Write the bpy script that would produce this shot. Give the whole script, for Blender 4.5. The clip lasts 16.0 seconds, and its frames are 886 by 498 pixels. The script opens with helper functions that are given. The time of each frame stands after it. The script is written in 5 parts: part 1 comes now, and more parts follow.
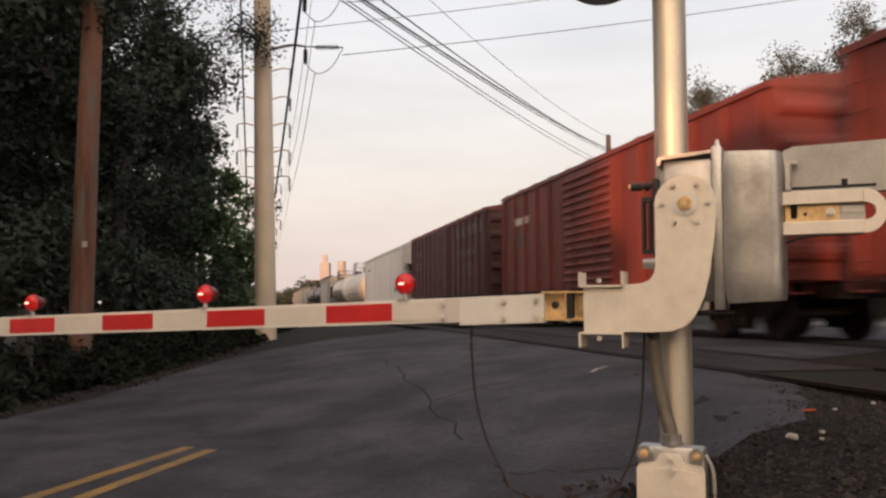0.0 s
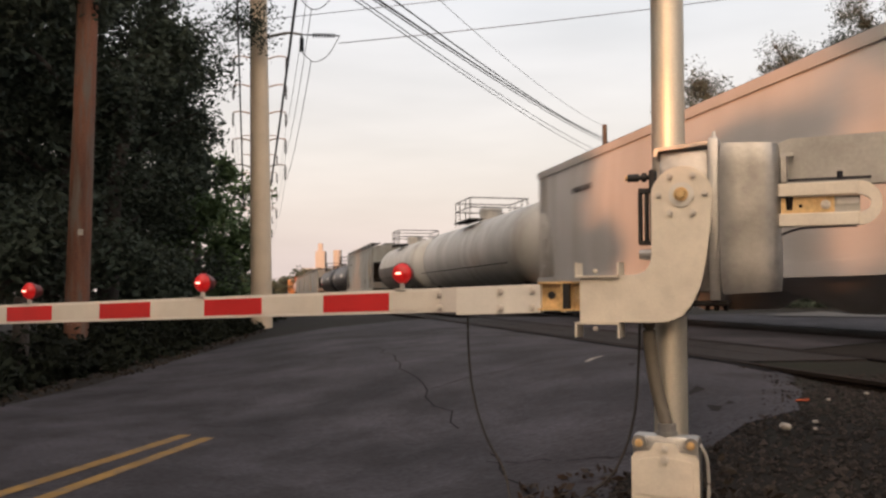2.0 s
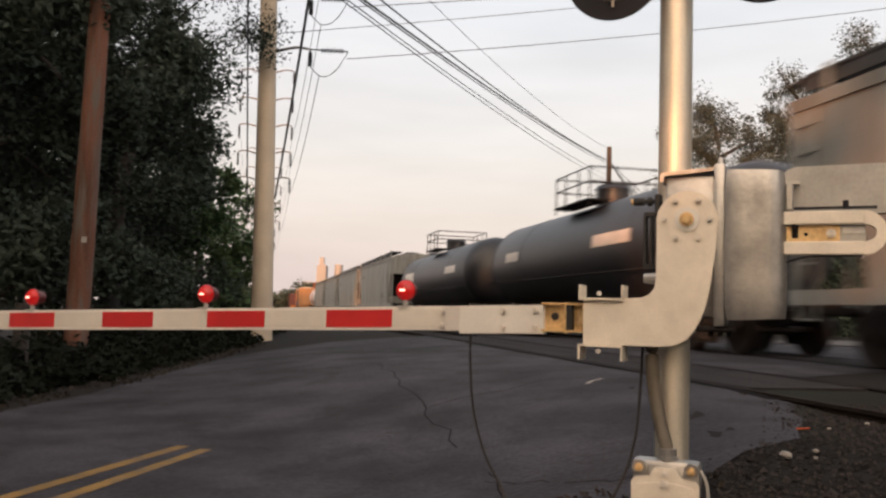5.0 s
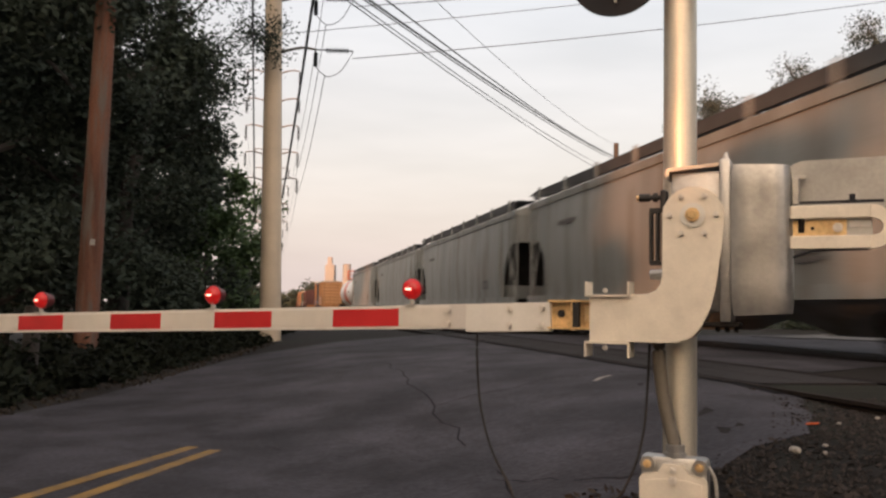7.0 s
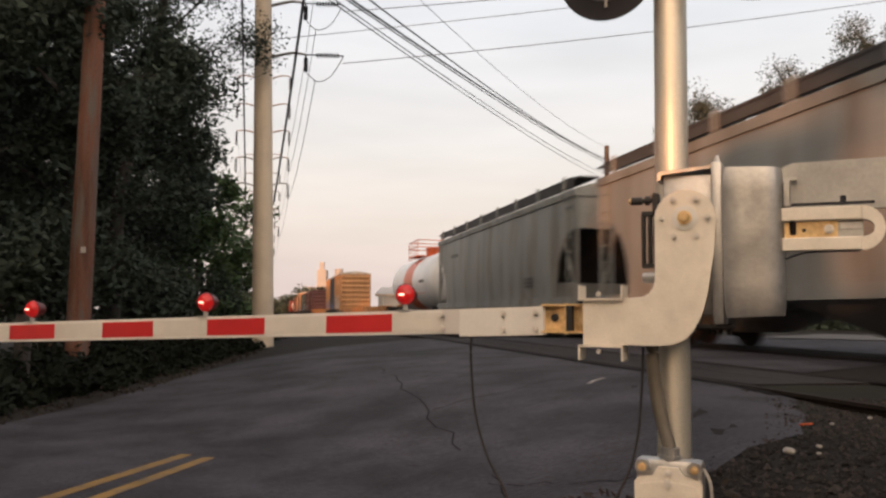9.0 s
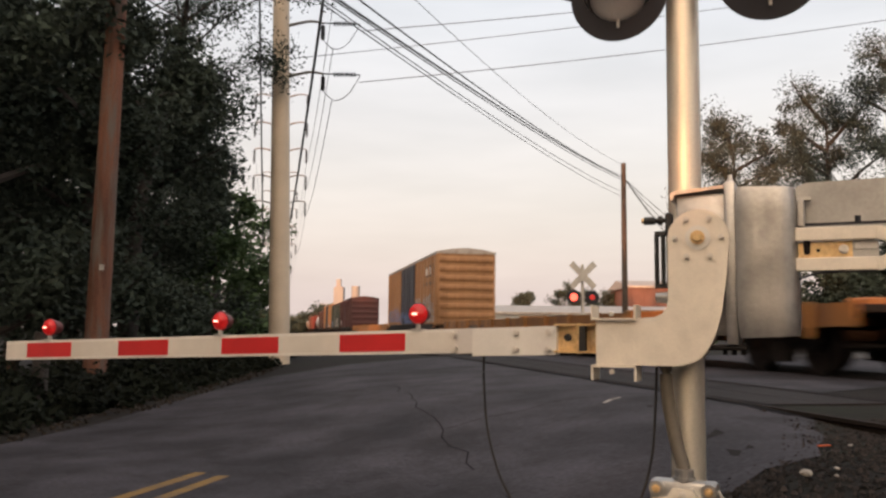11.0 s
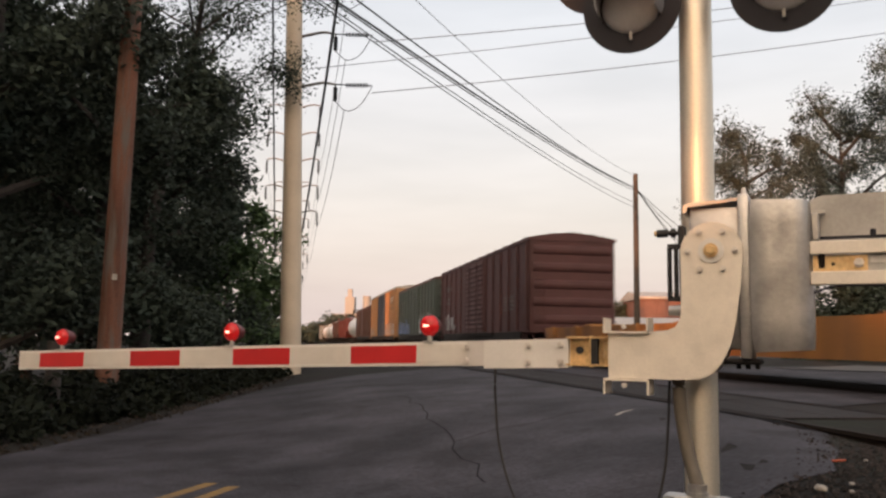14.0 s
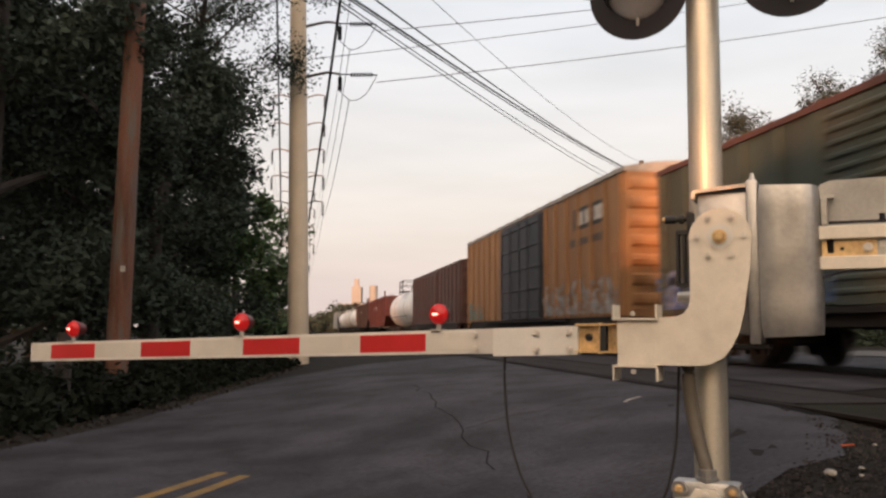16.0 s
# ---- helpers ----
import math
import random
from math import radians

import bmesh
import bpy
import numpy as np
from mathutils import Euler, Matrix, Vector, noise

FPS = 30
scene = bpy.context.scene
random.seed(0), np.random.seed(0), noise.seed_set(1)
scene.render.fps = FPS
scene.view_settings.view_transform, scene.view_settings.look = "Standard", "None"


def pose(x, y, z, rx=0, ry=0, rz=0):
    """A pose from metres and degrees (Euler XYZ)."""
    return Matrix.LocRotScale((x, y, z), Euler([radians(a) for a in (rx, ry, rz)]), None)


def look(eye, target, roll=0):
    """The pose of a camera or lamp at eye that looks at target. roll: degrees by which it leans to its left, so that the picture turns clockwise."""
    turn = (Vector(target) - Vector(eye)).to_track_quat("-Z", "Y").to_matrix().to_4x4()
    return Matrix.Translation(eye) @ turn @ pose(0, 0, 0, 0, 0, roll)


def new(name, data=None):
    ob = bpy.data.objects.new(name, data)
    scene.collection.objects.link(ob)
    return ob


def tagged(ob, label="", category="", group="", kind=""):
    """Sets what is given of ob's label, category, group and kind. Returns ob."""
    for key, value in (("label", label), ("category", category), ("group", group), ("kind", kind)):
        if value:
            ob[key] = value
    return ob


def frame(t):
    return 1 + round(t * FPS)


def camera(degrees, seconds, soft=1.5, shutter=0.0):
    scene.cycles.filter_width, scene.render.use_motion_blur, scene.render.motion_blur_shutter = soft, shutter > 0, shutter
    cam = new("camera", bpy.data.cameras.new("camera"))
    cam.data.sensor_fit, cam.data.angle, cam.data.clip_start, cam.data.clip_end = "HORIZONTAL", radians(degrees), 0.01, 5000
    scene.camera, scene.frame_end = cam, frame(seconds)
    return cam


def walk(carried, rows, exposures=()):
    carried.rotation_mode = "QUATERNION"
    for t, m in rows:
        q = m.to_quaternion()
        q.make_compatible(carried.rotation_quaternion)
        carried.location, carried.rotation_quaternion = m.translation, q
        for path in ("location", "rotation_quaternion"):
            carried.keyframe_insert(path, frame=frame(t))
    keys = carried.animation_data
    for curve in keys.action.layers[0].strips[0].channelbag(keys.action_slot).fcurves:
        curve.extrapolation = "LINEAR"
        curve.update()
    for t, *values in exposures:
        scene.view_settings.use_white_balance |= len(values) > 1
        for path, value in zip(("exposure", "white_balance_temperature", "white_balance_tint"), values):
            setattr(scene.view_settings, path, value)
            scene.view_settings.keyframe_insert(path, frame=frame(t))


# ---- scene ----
cam = camera(55.4, 16.0, soft=2.5, shutter=0.5)
PATH = [
    (0, (-0.026, 0.198, 1.196), (-0.012, 2.194, 1.329), -0.2),
    (0.5, (-0.03, 0.197, 1.196), (-0.019, 2.193, 1.318), -0.3),
    (1, (-0.03, 0.195, 1.195), (-0.015, 2.192, 1.305), -0.4),
    (1.5, (-0.026, 0.187, 1.198), (-0.015, 2.184, 1.302), -0.3),
    (2, (-0.033, 0.182, 1.2), (-0.009, 2.179, 1.307), -0.0),
    (2.5, (-0.04, 0.18, 1.2), (-0.014, 2.177, 1.302), 0.2),
    (3, (-0.048, 0.181, 1.197), (-0.029, 2.178, 1.31), 1.1),
    (3.5, (-0.044, 0.177, 1.199), (-0.005, 2.174, 1.317), 1.4),
    (4, (-0.05, 0.174, 1.2), (-0.02, 2.169, 1.341), 1.5),
    (6.5, (-0.045, 0.173, 1.205), (-0.037, 2.168, 1.355), 1.4),
    (7, (-0.038, 0.173, 1.203), (-0.037, 2.168, 1.347), 1.0),
    (7.5, (-0.031, 0.175, 1.197), (-0.016, 2.171, 1.323), 0.9),
    (8, (-0.033, 0.183, 1.197), (-0.007, 2.179, 1.32), 0.9),
    (8.5, (-0.032, 0.181, 1.205), (-0.004, 2.177, 1.338), 0.6),
    (9, (-0.043, 0.174, 1.21), (-0.023, 2.168, 1.363), 0.4),
    (9.5, (-0.045, 0.166, 1.211), (-0.037, 2.158, 1.381), 0.6),
    (10, (-0.036, 0.162, 1.216), (-0.045, 2.154, 1.398), 0.4),
    (12.3, (-0.021, 0.167, 1.226), (-0.048, 2.158, 1.422), 0.7),
    (12.5, (-0.027, 0.164, 1.228), (-0.04, 2.154, 1.425), 0.7),
    (13, (-0.033, 0.158, 1.229), (-0.077, 2.145, 1.445), 0.9),
    (13.5, (-0.032, 0.155, 1.225), (-0.081, 2.142, 1.446), 0.9),
    (14, (-0.025, 0.171, 1.23), (-0.072, 2.158, 1.447), 0.8),
    (14.5, (-0.026, 0.162, 1.231), (-0.07, 2.147, 1.476), 0.7),
    (15, (-0.033, 0.155, 1.228), (-0.087, 2.143, 1.439), 0.3),
    (15.5, (-0.04, 0.15, 1.226), (-0.103, 2.139, 1.424), 0.4),
    (16, (-0.037, 0.161, 1.227), (-0.098, 2.151, 1.418), 0.3),
]
walk(cam, [(t, look(eye, target, roll)) for t, eye, target, roll in PATH])

# ---- world, sun, exposure ----
SUN_AZ = 200.5      # degrees, clockwise from north (+y), where the sun stands
SUN_EL = 5.0
world = bpy.data.worlds.new("sky")
scene.world = world
world.use_nodes = True
wn, wl = world.node_tree.nodes, world.node_tree.links
wn.clear()
sky = wn.new("ShaderNodeTexSky")
sky.sky_type = "NISHITA"
sky.sun_disc = False
sky.sun_elevation = radians(SUN_EL)
sky.sun_rotation = radians(SUN_AZ)
sky.air_density, sky.dust_density, sky.ozone_density = 1.2, 6.0, 1.5
# thin high cloud over the clear sky
tc = wn.new("ShaderNodeTexCoord")
sep = wn.new("ShaderNodeSeparateXYZ")
wl.new(tc.outputs["Generated"], sep.inputs[0])
ramp = wn.new("ShaderNodeValToRGB")
ramp.color_ramp.elements[0].position = 0.0
ramp.color_ramp.elements[0].color = (0.84, 0.69, 0.64, 1)
ramp.color_ramp.elements[1].position = 0.42
ramp.color_ramp.elements[1].color = (0.765, 0.75, 0.775, 1)
mid = ramp.color_ramp.elements.new(0.16)
mid.color = (0.86, 0.755, 0.72, 1)
wl.new(sep.outputs["Z"], ramp.inputs[0])
mp = wn.new("ShaderNodeMapping")
mp.inputs["Scale"].default_value = (1.6, 1.6, 9.0)
wl.new(tc.outputs["Generated"], mp.inputs[0])
cn = wn.new("ShaderNodeTexNoise")
cn.inputs["Scale"].default_value = 2.2
cn.inputs["Detail"].default_value = 5.0
wl.new(mp.outputs[0], cn.inputs[0])
cr = wn.new("ShaderNodeMapRange")
cr.inputs["From Min"].default_value, cr.inputs["From Max"].default_value = 0.3, 0.7
cr.inputs["To Min"].default_value, cr.inputs["To Max"].default_value = 0.93, 1.07
wl.new(cn.outputs[0], cr.inputs[0])
cm = wn.new("ShaderNodeVectorMath")
cm.operation = "SCALE"
wl.new(ramp.outputs[0], cm.inputs[0])
wl.new(cr.outputs[0], cm.inputs["Scale"])
bg1 = wn.new("ShaderNodeBackground")
bg1.inputs["Strength"].default_value = 0.055
wl.new(sky.outputs[0], bg1.inputs[0])
bg2 = wn.new("ShaderNodeBackground")
bg2.inputs["Strength"].default_value = 0.465
wl.new(cm.outputs[0], bg2.inputs[0])
add = wn.new("ShaderNodeAddShader")
wl.new(bg1.outputs[0], add.inputs[0])
wl.new(bg2.outputs[0], add.inputs[1])
# the broad warm glow of the evening round the sun's side of the sky
dt = wn.new("ShaderNodeVectorMath")
dt.operation = "DOT_PRODUCT"
dt.inputs[1].default_value = (math.sin(radians(SUN_AZ)), math.cos(radians(SUN_AZ)), 0.12)
wl.new(tc.outputs["Generated"], dt.inputs[0])
gr = wn.new("ShaderNodeMapRange")
gr.interpolation_type = "SMOOTHSTEP"
gr.inputs["From Min"].default_value, gr.inputs["From Max"].default_value = 0.0, 1.0
gr.inputs["To Min"].default_value, gr.inputs["To Max"].default_value = 0.0, 1.1
wl.new(dt.outputs["Value"], gr.inputs[0])
bg3 = wn.new("ShaderNodeBackground")
bg3.inputs[0].default_value = (1.0, 0.68, 0.42, 1)
wl.new(gr.outputs[0], bg3.inputs["Strength"])
add2 = wn.new("ShaderNodeAddShader")
wl.new(add.outputs[0], add2.inputs[0])
wl.new(bg3.outputs[0], add2.inputs[1])
wo = wn.new("ShaderNodeOutputWorld")
wl.new(add2.outputs[0], wo.inputs[0])

sun = new("sun", bpy.data.lights.new("sun", "SUN"))
sun.data.energy = 2.9
sun.data.angle = radians(0.6)
sun.data.color = (1.0, 0.40, 0.17)
_a, _e = radians(SUN_AZ), radians(SUN_EL)
sun_at = Vector((math.sin(_a) * math.cos(_e), math.cos(_a) * math.cos(_e), math.sin(_e)))
sun.matrix_basis = look(sun_at * 100, (0, 0, 0))
scene.view_settings.exposure = 1.0

# ---- materials ----


def mat(name, color, rough=0.6, metal=0.0, vary=0.25, scale=3.0, grain=40.0, bump=0.15, dirt=None, dirt_amount=0.35, glow=None, streak=False, rand=0.0, spec=0.5):
    """Procedural surface: base colour with stains at one scale, grain and relief at a finer one."""
    m = bpy.data.materials.new(name)
    m.use_nodes = True
    n, l = m.node_tree.nodes, m.node_tree.links
    b = n["Principled BSDF"]
    b.inputs["Roughness"].default_value = rough
    b.inputs["Metallic"].default_value = metal
    b.inputs["Specular IOR Level"].default_value = spec
    tx = n.new("ShaderNodeTexCoord")
    mp = n.new("ShaderNodeMapping")
    if streak:
        mp.inputs["Scale"].default_value = (1.0, 1.0, 0.12)
    l.new(tx.outputs["Object"], mp.inputs[0])
    big = n.new("ShaderNodeTexNoise")
    big.inputs["Scale"].default_value, big.inputs["Detail"].default_value = scale, 6.0
    l.new(mp.outputs[0], big.inputs[0])
    fine = n.new("ShaderNodeTexNoise")
    fine.inputs["Scale"].default_value, fine.inputs["Detail"].default_value = grain, 3.0
    l.new(tx.outputs["Object"], fine.inputs[0])
    r1 = n.new("ShaderNodeMapRange")
    r1.inputs["From Min"].default_value, r1.inputs["From Max"].default_value = 0.3, 0.7
    r1.inputs["To Min"].default_value, r1.inputs["To Max"].default_value = 1 - vary, 1 + vary
    l.new(big.outputs[0], r1.inputs[0])
    r2 = n.new("ShaderNodeMapRange")
    r2.inputs["From Min"].default_value, r2.inputs["From Max"].default_value = 0.25, 0.75
    r2.inputs["To Min"].default_value, r2.inputs["To Max"].default_value = 1 - vary * 0.6, 1 + vary * 0.6
    l.new(fine.outputs[0], r2.inputs[0])
    mul = n.new("ShaderNodeMath")
    mul.operation = "MULTIPLY"
    l.new(r1.outputs[0], mul.inputs[0])
    l.new(r2.outputs[0], mul.inputs[1])
    last = mul.outputs[0]
    if rand:
        oi = n.new("ShaderNodeObjectInfo")
        r3 = n.new("ShaderNodeMapRange")
        r3.inputs["To Min"].default_value, r3.inputs["To Max"].default_value = 1 - rand, 1 + rand
        l.new(oi.outputs["Random"], r3.inputs[0])
        mm = n.new("ShaderNodeMath")
        mm.operation = "MULTIPLY"
        l.new(last, mm.inputs[0])
        l.new(r3.outputs[0], mm.inputs[1])
        last = mm.outputs[0]
    sc = n.new("ShaderNodeVectorMath")
    sc.operation = "SCALE"
    sc.inputs[0].default_value = color
    l.new(last, sc.inputs["Scale"])
    out = sc.outputs[0]
    if dirt:
        dn = n.new("ShaderNodeTexNoise")
        dn.inputs["Scale"].default_value, dn.inputs["Detail"].default_value = scale * 1.7, 8.0
        dn.inputs["Roughness"].default_value = 0.65
        l.new(mp.outputs[0], dn.inputs[0])
        dr = n.new("ShaderNodeMapRange")
        dr.inputs["From Min"].default_value, dr.inputs["From Max"].default_value = 0.48, 0.72
        dr.inputs["To Max"].default_value = dirt_amount * 2
        l.new(dn.outputs[0], dr.inputs[0])
        mx = n.new("ShaderNodeMix")
        mx.data_type = "RGBA"
        mx.clamp_factor = True
        l.new(dr.outputs[0], mx.inputs[0])
        l.new(out, mx.inputs[6])
        mx.inputs[7].default_value = (*dirt, 1)
        out = mx.outputs[2]
    l.new(out, b.inputs["Base Color"])
    if bump:
        bp = n.new("ShaderNodeBump")
        bp.inputs["Strength"].default_value = bump
        bp.inputs["Distance"].default_value = 0.01
        l.new(fine.outputs[0], bp.inputs["Height"])
        l.new(bp.outputs[0], b.inputs["Normal"])
    if glow:
        b.inputs["Emission Color"].default_value = (*glow[0], 1)
        b.inputs["Emission Strength"].default_value = glow[1]
    return m


M = dict(
    asphalt=mat("asphalt", (0.0390, 0.0376, 0.0450), 0.85, 0, 0.55, 0.9, 26, 1.0, dirt=(0.0180, 0.0172, 0.0195), dirt_amount=0.5, spec=0.2),
    crossing=mat("crossing_panel", (0.0210, 0.0195, 0.0205), 0.9, 0, 0.35, 0.8, 40, 0.4, spec=0.2),
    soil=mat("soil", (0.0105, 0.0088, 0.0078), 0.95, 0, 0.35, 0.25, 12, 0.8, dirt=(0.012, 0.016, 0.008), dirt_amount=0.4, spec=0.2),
    ballast=mat("ballast", (0.028, 0.024, 0.022), 0.95, 0, 0.4, 4, 30, 0.5, rand=0.45),
    pebble=mat("pebble", (0.11, 0.095, 0.085), 0.9, 0, 0.3, 8, 60, 0.4, rand=0.4),
    white_stone=mat("white_stone", (0.30, 0.28, 0.25), 0.9, 0, 0.2, 8, 60, 0.4),
    yellow_line=mat("yellow_line", (0.21, 0.122, 0.028), 0.8, 0, 0.2, 3, 50, 0.3, dirt=(0.08, 0.07, 0.06), dirt_amount=0.45),
    crack=mat("crack_tar", (0.0125, 0.0118, 0.0125), 0.9, 0, 0.2, 5, 40, 0.2, spec=0.05),
    rail=mat("rail_steel", (0.016, 0.012, 0.010), 0.85, 0.0, 0.3, 3, 40, 0.2, spec=0.15),
    tie=mat("tie_wood", (0.05, 0.04, 0.033), 0.95, 0, 0.3, 4, 30, 0.5, rand=0.3),
    litter_leaf=mat("fallen_leaf", (0.028, 0.021, 0.015), 0.95, 0, 0.4, 4, 30, 0.1, rand=0.4),
    galv=mat("galvanised", (0.40, 0.39, 0.36), 0.62, 0.35, 0.14, 7, 60, 0.06, dirt=(0.30, 0.28, 0.25), dirt_amount=0.25),
    mast=mat("mast_aluminium", (0.70, 0.66, 0.56), 0.50, 0.85, 0.10, 5, 90, 0.03, streak=True),
    cast=mat("cast_aluminium", (0.42, 0.415, 0.40), 0.40, 0.80, 0.14, 5, 45, 0.12, dirt=(0.27, 0.265, 0.26), dirt_amount=0.4),
    plate=mat("plate_aluminium", (0.72, 0.66, 0.56), 0.6, 0.15, 0.08, 6, 80, 0.04, dirt=(0.58, 0.53, 0.45), dirt_amount=0.3),
    brass=mat("gold_zinc", (0.70, 0.50, 0.25), 0.45, 0.45, 0.25, 12, 60, 0.06, dirt=(0.35, 0.15, 0.05), dirt_amount=0.3),
    arm_white=mat("arm_white", (0.67, 0.65, 0.60), 0.55, 0, 0.06, 4, 80, 0.03, dirt=(0.58, 0.55, 0.48), dirt_amount=0.2),
    arm_sheet=mat("arm_sheet", (0.62, 0.585, 0.52), 0.5, 0, 0.07, 6, 120, 0.03, dirt=(0.54, 0.50, 0.43), dirt_amount=0.25),
    arm_grey=mat("arm_grey", (0.56, 0.53, 0.49), 0.55, 0, 0.06, 4, 80, 0.03),
    arm_red=mat("arm_red", (0.50, 0.020, 0.022), 0.45, 0, 0.10, 5, 120, 0.03),
    bolt=mat("bolt_steel", (0.62, 0.58, 0.52), 0.45, 0.15, 0.15, 20, 90, 0.05),
    lens=mat("red_lens", (0.36, 0.008, 0.008), 0.22, 0, 0.3, 30, 90, 0.3, glow=((1.0, 0.02, 0.02), 0.10)),
    hot=mat("lamp_filament", (0.9, 0.5, 0.4), 0.3, 0, 0.05, 10, 60, 0.0, glow=((1.0, 0.30, 0.22), 2.2)),
    lamp_case=mat("lamp_case", (0.10, 0.012, 0.012), 0.5, 0, 0.2, 10, 60, 0.05),
    black=mat("black_paint", (0.007, 0.007, 0.012), 0.75, 0, 0.2, 5, 60, 0.05),
    hood=mat("hood_grey", (0.24, 0.245, 0.26), 0.6, 0, 0.1, 6, 60, 0.05),
    dull_lens=mat("dull_lens", (0.12, 0.02, 0.02), 0.2, 0, 0.1, 6, 60, 0.0),
    rubber=mat("rubber", (0.014, 0.014, 0.014), 0.6, 0, 0.2, 8, 60, 0.05),
    hose=mat("grey_hose", (0.115, 0.10, 0.078), 0.55, 0, 0.12, 8, 60, 0.1),
    wood=mat("creosote_wood", (0.135, 0.058, 0.036), 0.9, 0, 0.55, 3.5, 50, 0.6, dirt=(0.105, 0.088, 0.076), dirt_amount=0.9, streak=True),
    steel_pole=mat("weathered_steel_pole", (0.55, 0.48, 0.38), 0.75, 0.1, 0.10, 1.2, 40, 0.08),
    pole_arm=mat("grey_steel_arm", (0.15, 0.145, 0.14), 0.8, 0.1, 0.15, 3, 40, 0.08),
    porcelain=mat("insulator", (0.018, 0.020, 0.024), 0.6, 0, 0.1, 8, 60, 0.0, spec=0.1),
    wire=mat("wire", (0.03, 0.03, 0.032), 0.6, 0, 0.1, 3, 30, 0.0),
    wire_pale=mat("wire_pale", (0.20, 0.20, 0.21), 0.5, 0.4, 0.1, 3, 30, 0.0),
    leaf=mat("leaf", (0.035, 0.051, 0.038), 0.95, 0, 0.35, 0.5, 9, 0.0),
    leaf_light=mat("leaf_light", (0.050, 0.088, 0.034), 0.9, 0, 0.35, 0.6, 9, 0.0),
    leaf_grey=mat("leaf_grey", (0.044, 0.058, 0.050), 0.95, 0, 0.35, 0.6, 9, 0.0),
    bark=mat("bark", (0.034, 0.029, 0.026), 0.95, 0, 0.3, 5, 30, 0.7),
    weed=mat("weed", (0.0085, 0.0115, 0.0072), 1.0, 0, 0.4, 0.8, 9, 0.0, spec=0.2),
    car_red=mat("boxcar_red", (0.135, 0.024, 0.018), 0.6, 0, 0.20, 1.0, 25, 0.08, dirt=(0.09, 0.032, 0.024), dirt_amount=0.35, streak=True),
    car_maroon=mat("boxcar_maroon", (0.052, 0.016, 0.017), 0.7, 0, 0.22, 1.0, 25, 0.08, dirt=(0.05, 0.022, 0.02), dirt_amount=0.35, streak=True),
    car_brown=mat("boxcar_brown", (0.078, 0.034, 0.027), 0.65, 0, 0.22, 1.0, 25, 0.08, dirt=(0.06, 0.03, 0.024), dirt_amount=0.35, streak=True),
    car_green=mat("boxcar_green", (0.040, 0.056, 0.048), 0.7, 0, 0.22, 1.0, 25, 0.08, dirt=(0.05, 0.042, 0.035), dirt_amount=0.35, streak=True),
    car_yellow=mat("boxcar_yellow", (0.30, 0.158, 0.070), 0.65, 0, 0.26, 1.0, 25, 0.08, dirt=(0.17, 0.08, 0.035), dirt_amount=0.4, streak=True),
    flat_yellow=mat("flatcar_yellow", (0.26, 0.115, 0.028), 0.7, 0, 0.25, 1.5, 25, 0.1, dirt=(0.10, 0.05, 0.03), dirt_amount=0.5, streak=True),
    door_black=mat("door_black", (0.014, 0.016, 0.026), 0.6, 0, 0.3, 1.2, 25, 0.08, dirt=(0.035, 0.033, 0.036), dirt_amount=0.2, streak=True),
    roof_pale=mat("roof_galvanised", (0.36, 0.33, 0.30), 0.55, 0.3, 0.2, 1.5, 25, 0.05, dirt=(0.2, 0.13, 0.09), dirt_amount=0.4),
    hopper_grey=mat("hopper_grey", (0.185, 0.200, 0.200), 0.6, 0, 0.20, 1.1, 25, 0.06, dirt=(0.105, 0.092, 0.078), dirt_amount=0.55, streak=True),
    hopper_white=mat("hopper_white", (0.42, 0.42, 0.42), 0.6, 0, 0.12, 0.8, 25, 0.06, dirt=(0.30, 0.28, 0.26), dirt_amount=0.4, streak=True),
    walk_dark=mat("running_board", (0.045, 0.047, 0.05), 0.8, 0.2, 0.25, 3, 30, 0.1),
    tank_grey=mat("tank_grey", (0.37, 0.375, 0.365), 0.5, 0, 0.18, 0.7, 25, 0.05, dirt=(0.17, 0.15, 0.13), dirt_amount=0.42, streak=True),
    tank_white=mat("tank_white", (0.50, 0.525, 0.55), 0.32, 0, 0.08, 0.7, 25, 0.03, dirt=(0.40, 0.36, 0.32), dirt_amount=0.25, streak=True),
    tank_black=mat("tank_black", (0.017, 0.018, 0.023), 0.42, 0, 0.2, 0.7, 25, 0.05),
    band_orange=mat("band_orange", (0.42, 0.075, 0.015), 0.4, 0, 0.12, 2, 25, 0.03, dirt=(0.2, 0.05, 0.02), dirt_amount=0.3),
    under=mat("underframe", (0.014, 0.0125, 0.012), 0.85, 0, 0.3, 3, 30, 0.2, spec=0.25),
    wheel=mat("wheel_steel", (0.022, 0.017, 0.015), 0.6, 0.5, 0.3, 4, 40, 0.1),
    text=mat("lettering_white", (0.55, 0.53, 0.50), 0.6, 0, 0.15, 4, 30, 0.0),
    text_dark=mat("lettering_black", (0.03, 0.03, 0.03), 0.6, 0, 0.2, 4, 30, 0.0),
    spray_blue=mat("spray_paint_blue", (0.04, 0.09, 0.26), 0.6, 0, 0.5, 3, 12, 0.0, dirt=(0.35, 0.37, 0.42), dirt_amount=0.5),
    spray_pale=mat("spray_paint_pale", (0.30, 0.31, 0.32), 0.6, 0, 0.5, 3, 12, 0.0, dirt=(0.05, 0.05, 0.06), dirt_amount=0.5),
